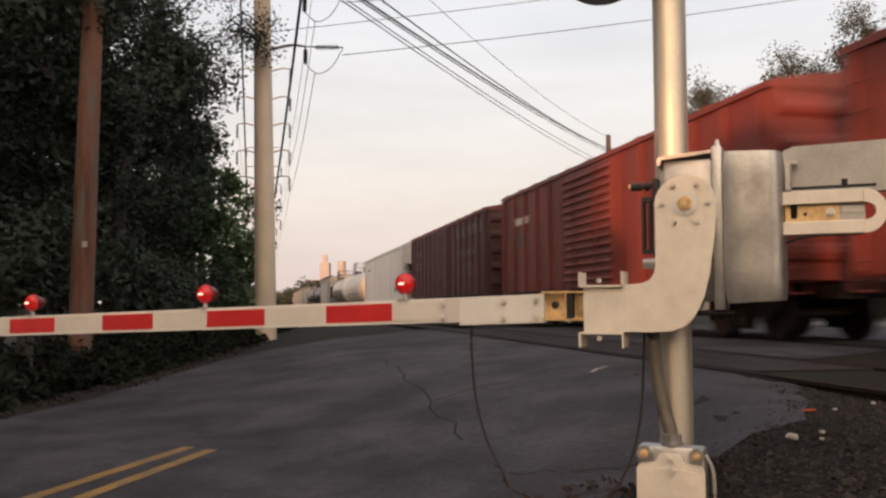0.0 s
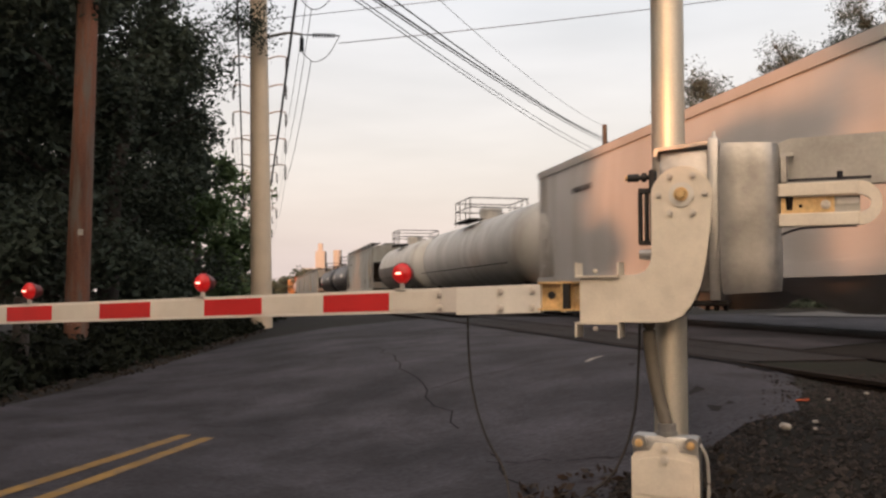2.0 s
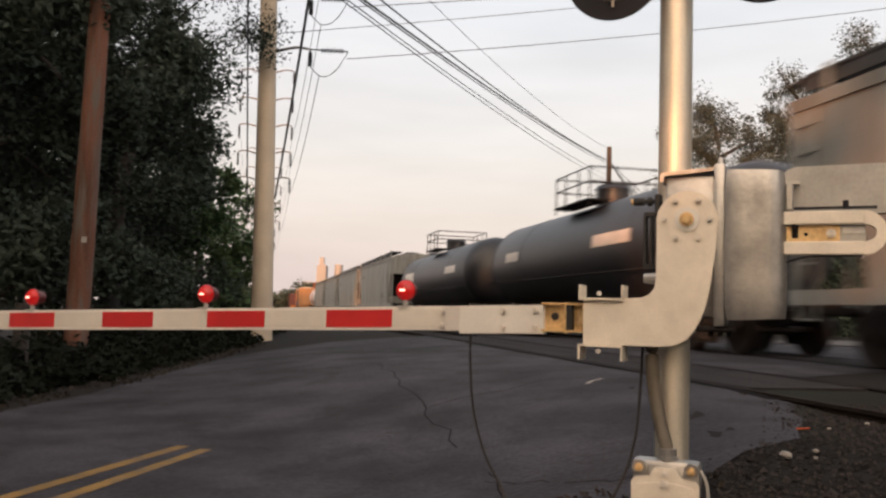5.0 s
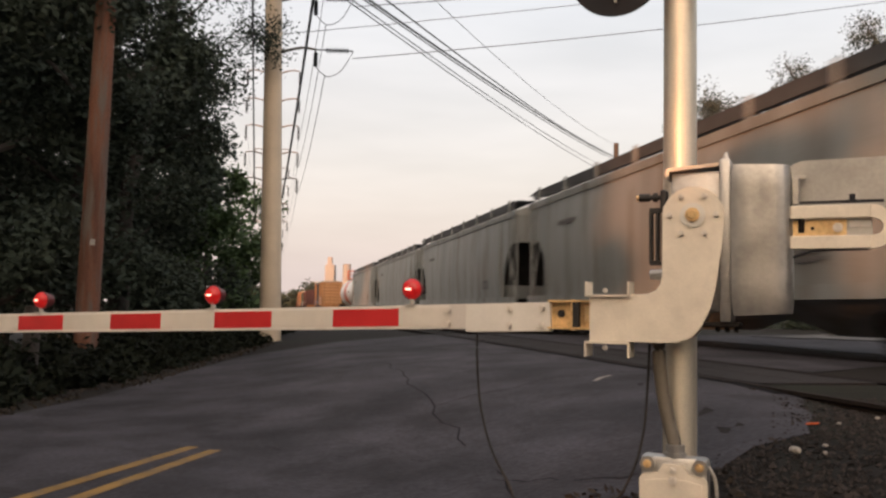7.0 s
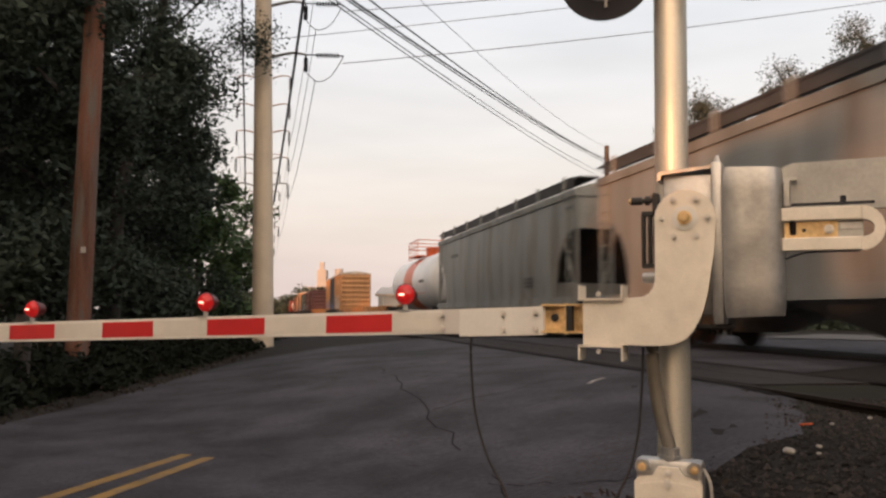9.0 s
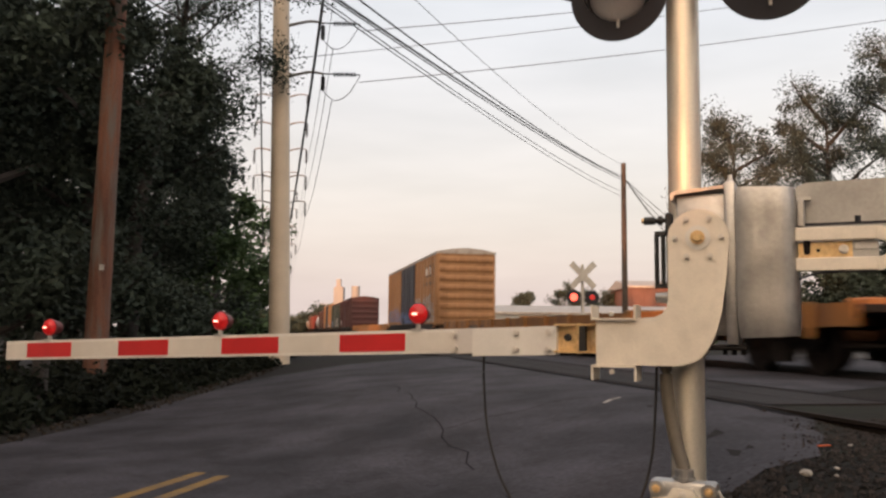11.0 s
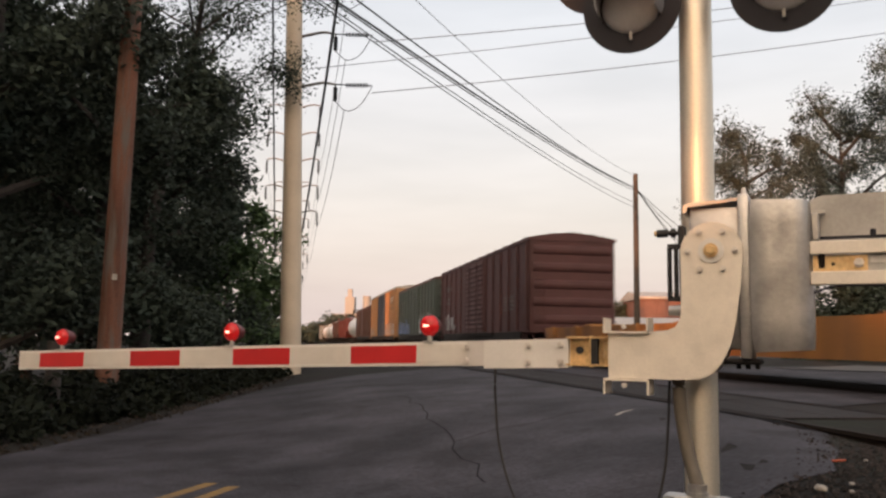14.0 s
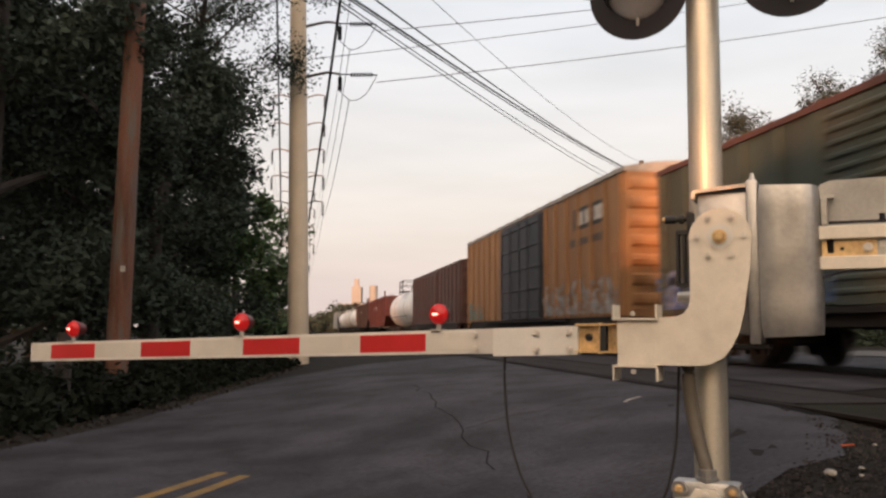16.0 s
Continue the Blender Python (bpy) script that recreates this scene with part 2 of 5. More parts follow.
    spray_teal=mat("spray_paint_teal", (0.05, 0.20, 0.20), 0.6, 0, 0.5, 3, 12, 0.0, dirt=(0.35, 0.12, 0.10), dirt_amount=0.5),
    text_faded=mat("lettering_faded", (0.085, 0.08, 0.08), 0.7, 0, 0.4, 4, 30, 0.0),
    belly_dark=mat("belly_dark", (0.085, 0.08, 0.076), 0.7, 0, 0.35, 0.9, 20, 0.05, streak=True),
    warehouse=mat("warehouse_metal", (0.36, 0.37, 0.37), 0.6, 0.1, 0.1, 0.3, 10, 0.05),
    brick=mat("far_brick", (0.135, 0.068, 0.055), 0.9, 0, 0.2, 0.6, 10, 0.1),
    # pale tone carries the sky's sheen on the asphalt beyond the tracks
    concrete=mat("concrete", (0.065, 0.063, 0.062), 0.9, 0, 0.15, 1.0, 20, 0.2),
    silo=mat("silo_concrete", (0.28, 0.28, 0.28), 0.9, 0, 0.1, 0.1, 5, 0.0),
    glass=mat("dark_glass", (0.03, 0.035, 0.04), 0.1, 0, 0.1, 2, 10, 0.0),
)

# ---- mesh helpers ----


def mesh_of(bm, material):
    me = bpy.data.meshes.new("mesh")
    bm.normal_update()
    bm.to_mesh(me)
    bm.free()
    me.materials.append(M[material])
    return me


def part(name, bm, material, parent=None, label="", smooth=False, m=None):
    """Links a bmesh as one mesh object, under a thing or part."""
    me = bm if isinstance(bm, bpy.types.Mesh) else mesh_of(bm, material)
    if smooth:
        for p in me.polygons:
            p.use_smooth = True
        me.set_sharp_from_angle(angle=radians(38))
    ob = new(name, me)
    ob.parent = parent
    if m is not None:
        ob.matrix_basis = m
    if label:
        ob["label"] = label
    return ob


def thing(name, m, label, category, group="", kind=""):
    ob = new(name)
    ob.empty_display_size = 0.2
    ob.matrix_basis = m
    return tagged(ob, label, category, group, kind)


def B():
    return bmesh.new()


def bx(bm, x0, x1, y0, y1, z0, z1, bevel=0.0, seg=1):
    r = bmesh.ops.create_cube(bm, size=1.0, matrix=Matrix.Translation(((x0 + x1) / 2, (y0 + y1) / 2, (z0 + z1) / 2)) @ Matrix.Diagonal((abs(x1 - x0), abs(y1 - y0), abs(z1 - z0), 1)))
    if bevel:
        es = {e for v in r["verts"] for e in v.link_edges}
        bmesh.ops.bevel(bm, geom=list(es), offset=bevel, segments=seg, affect="EDGES", profile=0.5)
    return bm


def cyl(bm, p0, p1, r0, r1=None, seg=16, caps=True):
    p0, p1 = Vector(p0), Vector(p1)
    d = p1 - p0
    mm = Matrix.Translation((p0 + p1) / 2) @ d.to_track_quat("Z", "Y").to_matrix().to_4x4()
    bmesh.ops.create_cone(bm, cap_ends=caps, segments=seg, radius1=r0, radius2=r0 if r1 is None else r1, depth=d.length, matrix=mm)
    return bm


def tube(bm, pts, r, seg=8, r1=None):
    """A round bar swept along points."""
    pts = [Vector(p) for p in pts]
    rings = []
    n = len(pts)
    for i, p in enumerate(pts):
        d = (pts[min(i + 1, n - 1)] - pts[max(i - 1, 0)]).normalized()
        q = d.to_track_quat("Z", "Y")
        rr = r if r1 is None else r + (r1 - r) * i / (n - 1)
        rings.append([bm.verts.new(p + q @ Vector((rr * math.cos(a), rr * math.sin(a), 0))) for a in (2 * math.pi * j / seg for j in range(seg))])
    for a, b in zip(rings, rings[1:]):
        for j in range(seg):
            bm.faces.new((a[j], a[(j + 1) % seg], b[(j + 1) % seg], b[j]))
    bm.faces.new(rings[0][::-1])
    bm.faces.new(rings[-1])
    return bm


def slab(bm, pts, y0, y1):
    """An outline in x and z, given a thickness in y."""
    a = [bm.verts.new((x, y0, z)) for x, z in pts]
    b = [bm.verts.new((x, y1, z)) for x, z in pts]
    f1 = bm.faces.new(a)
    f2 = bm.faces.new(b[::-1])
    for i in range(len(pts)):
        j = (i + 1) % len(pts)
        bm.faces.new((a[j], a[i], b[i], b[j]))
    bmesh.ops.recalc_face_normals(bm, faces=bm.faces[:])
    return bm


def loft(bm, sections, caps=True):
    """Joins rings of points."""
    rings = [[bm.verts.new(p) for p in s] for s in sections]
    n = len(rings[0])
    for a, b in zip(rings, rings[1:]):
        for j in range(n):
            bm.faces.new((a[j], a[(j + 1) % n], b[(j + 1) % n], b[j]))
    if caps:
        bm.faces.new(rings[0][::-1])
        bm.faces.new(rings[-1])
    bmesh.ops.recalc_face_normals(bm, faces=bm.faces[:])
    return bm


def curve_pts(pts, n=24):
    """A smooth line through points (Catmull-Rom)."""
    P = [Vector(p) for p in pts]
    P = [P[0] * 2 - P[1]] + P + [P[-1] * 2 - P[-2]]
    out = []
    for i in range(1, len(P) - 2):
        for j in range(n):
            t = j / n
            a, b, c, d = P[i - 1], P[i], P[i + 1], P[i + 2]
            out.append(0.5 * ((2 * b) + (c - a) * t + (2 * a - 5 * b + 4 * c - d) * t * t + (3 * b - a - 3 * c + d) * t ** 3))
    return out + [P[-2]]


def sag_line(a, b, sag, n=20):
    a, b = Vector(a), Vector(b)
    return [a.lerp(b, i / n) - Vector((0, 0, sag * 4 * (i / n) * (1 - i / n))) for i in range(n + 1)]


# ---- the lie of the land ----
K = 0.2042                 # the tracks run along (-K, 1)
KL = math.hypot(1, K)
RAIL = 0.58                # top of rail
SIDE = 8.0 / KL            # near face of the train, across the tracks
TRAIN = SIDE + 1.52
NEAR = TRAIN - 4.27        # centre of the empty track


def across(x, y):
    return (x + K * y) / KL


def along(x, y):
    return (y - K * x) / KL


def at(s, p, z=0.0):
    """World place s metres along the tracks and p across them."""
    return Vector(((p - K * s) / KL, (s + K * p) / KL, z))


def lie(x, y):
    # the road climbs to the tracks, later and steeper close to the gate
    w = min(1.0, max(0.0, (along(x, y) - 5.0) / 9.0))
    foot = 0.5 - 3.5 * w * w * (3 - 2 * w)
    s = min(1.0, max(0.0, (across(x, y) - foot) / (3.7 - foot)))
    a = along(x, y)
    c = min(1.0, max(0.0, (a - 5.6) / 1.8)) * min(1.0, max(0.0, (24.5 - a) / 2.0))
    u = min(1.0, max(0.0, (across(x, y) - 2.4) / 1.9))
    return 0.5 * s * s * (3 - 2 * s) + 0.068 * u * u * (3 - 2 * u) * c * c * (3 - 2 * c)


def sheet(bm, outline, lift, step=0.5):
    """A surface that follows the land inside an outline of (x, y)."""
    xs, ys = [p[0] for p in outline], [p[1] for p in outline]
    vs = [bm.verts.new((x, y, 0)) for x, y in outline]
    bm.faces.new(vs)
    for axis, lo, hi in ((0, min(xs), max(xs)), (1, min(ys), max(ys))):
        c = lo + step
        while c < hi:
            co, no = [0, 0, 0], [0, 0, 0]
            co[axis], no[axis] = c, 1
            bmesh.ops.bisect_plane(bm, geom=bm.verts[:] + bm.edges[:] + bm.faces[:], plane_co=co, plane_no=no)
            c += step
    for v in bm.verts:
        v.co.z = lie(v.co.x, v.co.y) + lift
    bmesh.ops.recalc_face_normals(bm, faces=bm.faces[:])
    if sum(f.normal.z for f in bm.faces) < 0:
        bmesh.ops.reverse_faces(bm, faces=bm.faces[:])
    return bm


def ground():
    n = 150
    def spread(i):
        u = i / (n - 1) * 2 - 1
        return 12 * u + 2500 * u ** 7
    me = bpy.data.meshes.new("mesh")
    co = []
    for j in range(n):
        for i in range(n):
            x, y = spread(i), 14 + spread(j)
            z = lie(x, y) - 0.005 + (0.003 * noise.noise(Vector((x, y, 0)) * 0.8) if abs(x) < 60 and abs(y) < 80 else 0.0)
            co.append((x, y, z))
    me.from_pydata(co, [], [(j * n + i, j * n + i + 1, (j + 1) * n + i + 1, (j + 1) * n + i) for j in range(n - 1) for i in range(n - 1)])
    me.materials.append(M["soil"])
    for p in me.polygons:
        p.use_smooth = True
    tagged(new("ground", me), "bare brown soil ground with weeds beside the road", "ground", kind="structure")


ground()
ROAD = [(-2.6, -40), (-6.2, -40), (-5.2, 0), (-4.8, 8), (-4.5, 11), (-4.4, 14.2), (-4.2, 18), (-2.6, 20.6), (-0.2, 21.6), (4.0, 25.5), (12, 31), (30, 42), (38, 34), (14, 18), (8.5, 13.8), (4.3, 9.9), (3.05, 8.6), (2.9, 8.1), (3.02, 7.6), (2.92, 7.1), (2.7, 6.6), (2.62, 6.2), (2.38, 5.8), (2.25, 5.45), (1.85, 5.3), (1.55, 4.98), (1.2, 4.92), (0.95, 4.72), (0.8, 4.4), (0.6, 3.8), (0.45, 2.5), (0.0, -8), (0, -40)]
part("road", sheet(B(), ROAD, 0.004, 0.6), "asphalt", smooth=True)
tagged(bpy.data.objects["road"], "worn dark grey asphalt road approaching the tracks", "road", kind="structure")

# ---- tracks ----


def track(p, label):
    tr = thing("railway_track", Matrix(), label, "railway track", "railway tracks", kind="structure")
    prof = [(-0.035, 0), (0.035, 0), (0.036, -0.03), (0.01, -0.045), (0.01, -0.13), (0.07, -0.15), (0.07, -0.165), (-0.07, -0.165), (-0.07, -0.15), (-0.01, -0.13), (-0.01, -0.045), (-0.036, -0.03)]
    for side in (-0.755, 0.755):
        secs = []
        for s in (-40, 0, 60, 560):
            secs.append([at(s, p + side + a, RAIL + b) for a, b in prof])
        part("rail", loft(B(), secs), "rail", tr, "rust-brown steel rail with a worn top")
    for s0, s1 in ((-40, 6.0), (22.5, 560)):
        secs = []
        for s in (s0, s1):
            secs.append([at(s, p + a, b) for a, b in ((-2.3, 0.18), (-1.5, RAIL - 0.19), (1.5, RAIL - 0.19), (2.3, 0.18))])
        part("ballast_bed", loft(B(), secs), "ballast", tr, "grey crushed stone bed")
    me = mesh_of(bx(B(), -0.11, 0.11, -1.3, 1.3, -0.1, 0.0, 0.012), "tie")
    for i in range(90):
        s = -6 + i * 0.55
        if 6.0 < s < 22.4:
            continue
        part("tie", me, "tie", tr, m=Matrix.Translation(at(s, p, RAIL - 0.165)) @ pose(0, 0, 0, 0, 0, math.degrees(math.atan2(1, -K)) + random.uniform(-1, 1)))
    # crossing planks
    pl = thing("crossing_surface", Matrix(), "dark worn plank crossing surface between the rails", "crossing", "crossing surfaces", kind="structure")
    for a, b in ((-0.63, -0.006), (0.006, 0.63)):
        s = 7.3
        while s < 21.4:
            bm = B()
            loft(bm, [[at(s + e, p + c, z) for c, z in ((a, 0.3), (a, RAIL - 0.002), (b, RAIL - 0.002), (b, 0.3))] for e in (0.01, 2.39)])
            part("panel", bm, "crossing", pl)
            s += 2.4


track(NEAR, "empty railway track with worn rails crossing the road")
track(TRAIN, "railway track under the freight train")

# ---- railway cars: x ahead, y away from the road, z up from the rail ----
FLEET = []     # things with their distance along the line at the start


def wheelset_mesh():
    bm = B()
    for sy in (-0.755, 0.755):
        cyl(bm, (0, sy - 0.065, 0), (0, sy + 0.065, 0), 0.457, seg=24)
        cyl(bm, (0, sy + (0.065 if sy > 0 else -0.065), 0), (0, sy + (0.09 if sy > 0 else -0.09), 0), 0.14, seg=12)
        cyl(bm, (0, sy - 0.09 if sy > 0 else sy + 0.065, 0), (0, sy - 0.065 if sy > 0 else sy + 0.09, 0), 0.485, seg=24)
    cyl(bm, (0, -0.95, 0), (0, 0.95, 0), 0.08, seg=10)
    me = mesh_of(bm, "wheel")
    return me


def truck_frame_mesh():
    bm = B()
    for y in (-1.02, 0.98):
        slab(bm, [(-1.15, 0.52), (-1.1, 0.66), (-0.55, 0.80), (0.55, 0.80), (1.1, 0.66), (1.15, 0.52), (1.0, 0.36), (0.75, 0.36), (0.7, 0.5), (0.42, 0.36), (0.35, 0.18), (-0.35, 0.18), (-0.42, 0.36), (-0.7, 0.5), (-0.75, 0.36), (-1.0, 0.36)], y, y + 0.12)
        for x in (-0.16, 0, 0.16):
            cyl(bm, (x, y + 0.02, 0.24), (x, y + 0.02, 0.56), 0.07, seg=8)
    bx(bm, -0.22, 0.22, -1.1, 1.1, 0.52, 0.76, 0.03)
    return mesh_of(bm, "under")


WHEELS, FRAME = wheelset_mesh(), truck_frame_mesh()


def coupler_mesh():
    bm = B()
    bx(bm, -0.1, 0.55, -0.08, 0.08, 0.78, 0.95, 0.02)
    bx(bm, 0.45, 0.74, -0.17, 0.17, 0.72, 1.0, 0.05)
    return mesh_of(bm, "under")


COUPLER = coupler_mesh()


def running_gear(car, half, inset=1.9):
    for sx in (1, -1):
        t = part("truck", FRAME, "under", car, "black steel truck", m=pose(sx * (half - inset), 0, 0))
        for ax in (-0.86, 0.86):
            part("wheelset", WHEELS, "wheel", t, "worn steel wheels on an axle", smooth=True, m=pose(ax, 0, 0.457))
        part("coupler", COUPLER, "under", car, m=pose(sx * (half - 0.05), 0, 0, 0, 0, 0 if sx > 0 else 180))


def car_thing(name, front, rear, label, category):
    L = (rear - front) * KL
    car = thing(name, Matrix(), label, category, "cars of the freight train")
    FLEET.append((car, (front + rear) / 2))
    return car, L / 2


def ladder(car, x, y0, z0, z1, w=0.4, mat_="under", axis="x"):
    bm = B()
    n = int((z1 - z0) / 0.38)
    for s in (-w / 2, w / 2):
        a = (x + s, y0, z0) if axis == "x" else (x, y0 + s, z0)
        b = (x + s, y0, z1) if axis == "x" else (x, y0 + s, z1)
        cyl(bm, a, b, 0.018, seg=6)
    for i in range(n + 1):
        z = z0 + (z1 - z0) * i / n
        a = (x - w / 2, y0, z) if axis == "x" else (x, y0 - w / 2, z)
        b = (x + w / 2, y0, z) if axis == "x" else (x, y0 + w / 2, z)
        cyl(bm, a, b, 0.016, seg=6)
    return part("ladder", bm, mat_, car)


def bars(car, x, z, w, h, rows, material, side=-1, y=1.535, seed=1):
    """Lettering too small or too private to read, as plain bars."""
    rng = random.Random(seed)
    bm = B()
    for r in range(rows):
        cx = x
        zz = z - r * h * 1.6
        while cx < x + w:
            ww = rng.uniform(0.5, 1.4) * h
            bx(bm, cx, min(cx + ww, x + w), side * y, side * (y + 0.004), zz, zz + h)
            cx += ww + h * 0.35
    return part("lettering", bm, material, car)


def spray(car, x0, x1, z0, z1, material, seed, y=1.56):
    """Painted scrawl: overlapping rounded strokes on the side."""
    rng = random.Random(seed)
    bm = B()
    x = x0
    while x < x1:
        h = (z1 - z0) * rng.uniform(0.55, 1.0)
        lean = rng.uniform(-0.25, 0.25)
        pts = [(x + lean * k / 6 + 0.22 * math.sin(k * rng.uniform(0.6, 1.4)), z0 + h * k / 6) for k in range(7)]
        wd = rng.uniform(0.06, 0.16)
        left = [bm.verts.new((px - wd, -y, pz)) for px, pz in pts]
        right = [bm.verts.new((px + wd, -y, pz)) for px, pz in pts]
        for k in range(6):
            bm.faces.new((left[k], right[k], right[k + 1], left[k + 1]))
        x += rng.uniform(0.16, 0.42)
    return part("scrawl", bm, material, car, "spray-painted scrawl")


def boxcar(front, rear, eave, paint, label, door=None, door_at=0.5, door_w=3.0, ribs=9, roof="roof_pale", door_style="flat", text="text", seed=1, logo=None, ends=5):
    car, h = car_thing("boxcar", front, rear, label, "boxcar")
    w, z0 = 1.5, 0.98
    if paint in ("car_maroon", "car_green", "car_brown"):
        text = "text_faded"
    body = B()
    bx(body, -h, h, -w, w, z0, eave, 0.02)
    part("body", body, paint, car)
    rf = B()
    secs = []
    for x in (-h - 0.03, h + 0.03):
        secs.append([(x, y, eave + z) for y, z in ((-w - 0.05, -0.05), (-w - 0.05, 0.06), (-w * 0.5, 0.2), (0, 0.26), (w * 0.5, 0.2), (w + 0.05, 0.06), (w + 0.05, -0.05))])
    loft(rf, secs)
    part("roof", rf, roof, car)
    seam = B()
    loft(seam, [[(x, y, eave + z) for y, z in ((-w - 0.05, 0.06), (-w * 0.5, 0.2), (0, 0.26), (w * 0.5, 0.2), (w + 0.05, 0.06), (w + 0.05, 0.10), (0, 0.30), (-w - 0.05, 0.10))] for x in (-0.04, 0.04)])
    sm = mesh_of(seam, roof)
    n = int(2 * h / 1.3)
    for i in range(n):
        part("roof_seam", sm, roof, car, m=pose(-h + 0.6 + i * (2 * h - 1.2) / (n - 1), 0, 0))
    dx = -h + 2 * h * door_at
    sill = B()
    for y in (-w, w):
        bx(sill, -h + 1.0, h - 1.0, y - 0.04, y + 0.04, 0.72, z0 + 0.03)
    bx(sill, -h, h, -0.3, 0.3, 0.7, z0)
    part("underframe", sill, "under", car)
    rib = mesh_of(bx(B(), -0.07, 0.07, -0.04, 0.04, z0 + 0.06, eave - 0.08, 0.012), paint)
    for sy in (-1, 1):
        for lo, hi in ((-h + 0.25, dx - door_w / 2 - 0.25), (dx + door_w / 2 + 0.25, h - 0.25)):
            m = max(2, round(ribs * (hi - lo) / (2 * h)))
            for i in range(m + 1):
                part("side_post", rib, paint, car, m=pose(lo + (hi - lo) * i / m, sy * (w + 0.035), 0))
        db = B()
        bx(db, dx - door_w / 2, dx + door_w / 2, -0.04, 0.04, z0 + 0.05, eave - 0.12, 0.01)
        dr = part("door", db, door or paint, car, "", m=pose(0, sy * (w + 0.05), 0))
        if door_style == "ribbed":
            zz = z0 + 0.2
            rm = mesh_of(bx(B(), -door_w / 2 + 0.06, door_w / 2 - 0.06, -0.085, 0.085, 0, 0.1, 0.03), door or paint)
            while zz < eave - 0.3:
                part("door_rib", rm, "", dr, m=pose(dx, 0, zz))
                zz += 0.2
        else:
            rm = mesh_of(bx(B(), -door_w / 2 + 0.08, door_w / 2 - 0.08, -0.07, 0.07, 0, 0.08, 0.02), door or paint)
            for i in range(5):
                part("door_rib", rm, "", dr, m=pose(dx, 0, z0 + 0.3 + i * (eave - z0 - 0.7) / 4))
            rm = mesh_of(bx(B(), 0, 0.06, -0.08, 0.08, z0 + 0.1, eave - 0.2), door or paint)
            for xx in (-0.5, -0.02, 0.46):
                part("door_stile", rm, "", dr, m=pose(dx + xx * door_w, 0, 0))
        for xx in (dx - door_w * 0.22, dx + door_w * 0.22):
            part("door_rod", cyl(B(), (xx, sy * (w + 0.15), z0), (xx, sy * (w + 0.15), eave - 0.2), 0.025, seg=6), door or paint, car)
        tr = B()
        bx(tr, dx - door_w, dx + door_w, sy * (w + 0.02), sy * (w + 0.16), z0 - 0.06, z0 + 0.03)
        part("door_track", tr, "under", car)
    er = B()
    prof = [(0, -0.16), (0.06, -0.1), (0.08, 0), (0.06, 0.1), (0, 0.16)]
    loft(er, [[(a, y, b) for a, b in prof] for y in (-w + 0.12, w - 0.12)])
    em = mesh_of(er, paint)
    for sx in (1, -1):
        for i in range(ends):
            z = z0 + 0.45 + i * (eave - z0 - 0.8) / (ends - 1)
            part("end_rib", em, paint, car, m=pose(sx * h, 0, z, 0, 0, 0 if sx > 0 else 180))
        ladder(car, sx * (h - 0.35), -w - 0.06, z0 - 0.2, eave - 0.1 if sx < 0 else z0 + 1.6, mat_=paint)
        ladder(car, sx * (h + 0.12), -w + 0.3, z0 - 0.2, z0 + 1.8, mat_=paint, axis="y")
    if logo:
        lb = B()
        lx, lz = logo
        bx(lb, lx, lx + 2.6, -w - 0.012, -w - 0.004, lz, lz + 0.62)
        part("logo_panel", lb, "text_dark", car, "dark painted panel")
        for k in range(3):
            lw = B()
            bx(lw, lx + 0.22 + k * 0.78, lx + 0.82 + k * 0.78, -w - 0.017, -w - 0.013, lz + 0.12, lz + 0.5)
            part("logo_shape", lw, "text", car, "pale painted shape")
        bars(car, lx - 0.3, lz - 0.45, 2.9, 0.2, 1, "text_faded", y=w + 0.012, seed=seed)
    else:
        bars(car, -h + 1.2, eave - 1.0, 1.7, 0.22, 1, text, y=w + 0.012, seed=seed)
        bars(car, -h + 1.2, eave - 1.45, 1.5, 0.13, 2, "text_faded", y=w + 0.012, seed=seed + 1)
        bars(car, h - 3.4, eave - 1.9, 1.4, 0.09, 4, "text_faded", y=w + 0.012, seed=seed + 2)
    bars(car, h - 0.2, eave - 0.35, 0, 0.1, 1, text, seed=seed)
    running_gear(car, h)
    return car, h


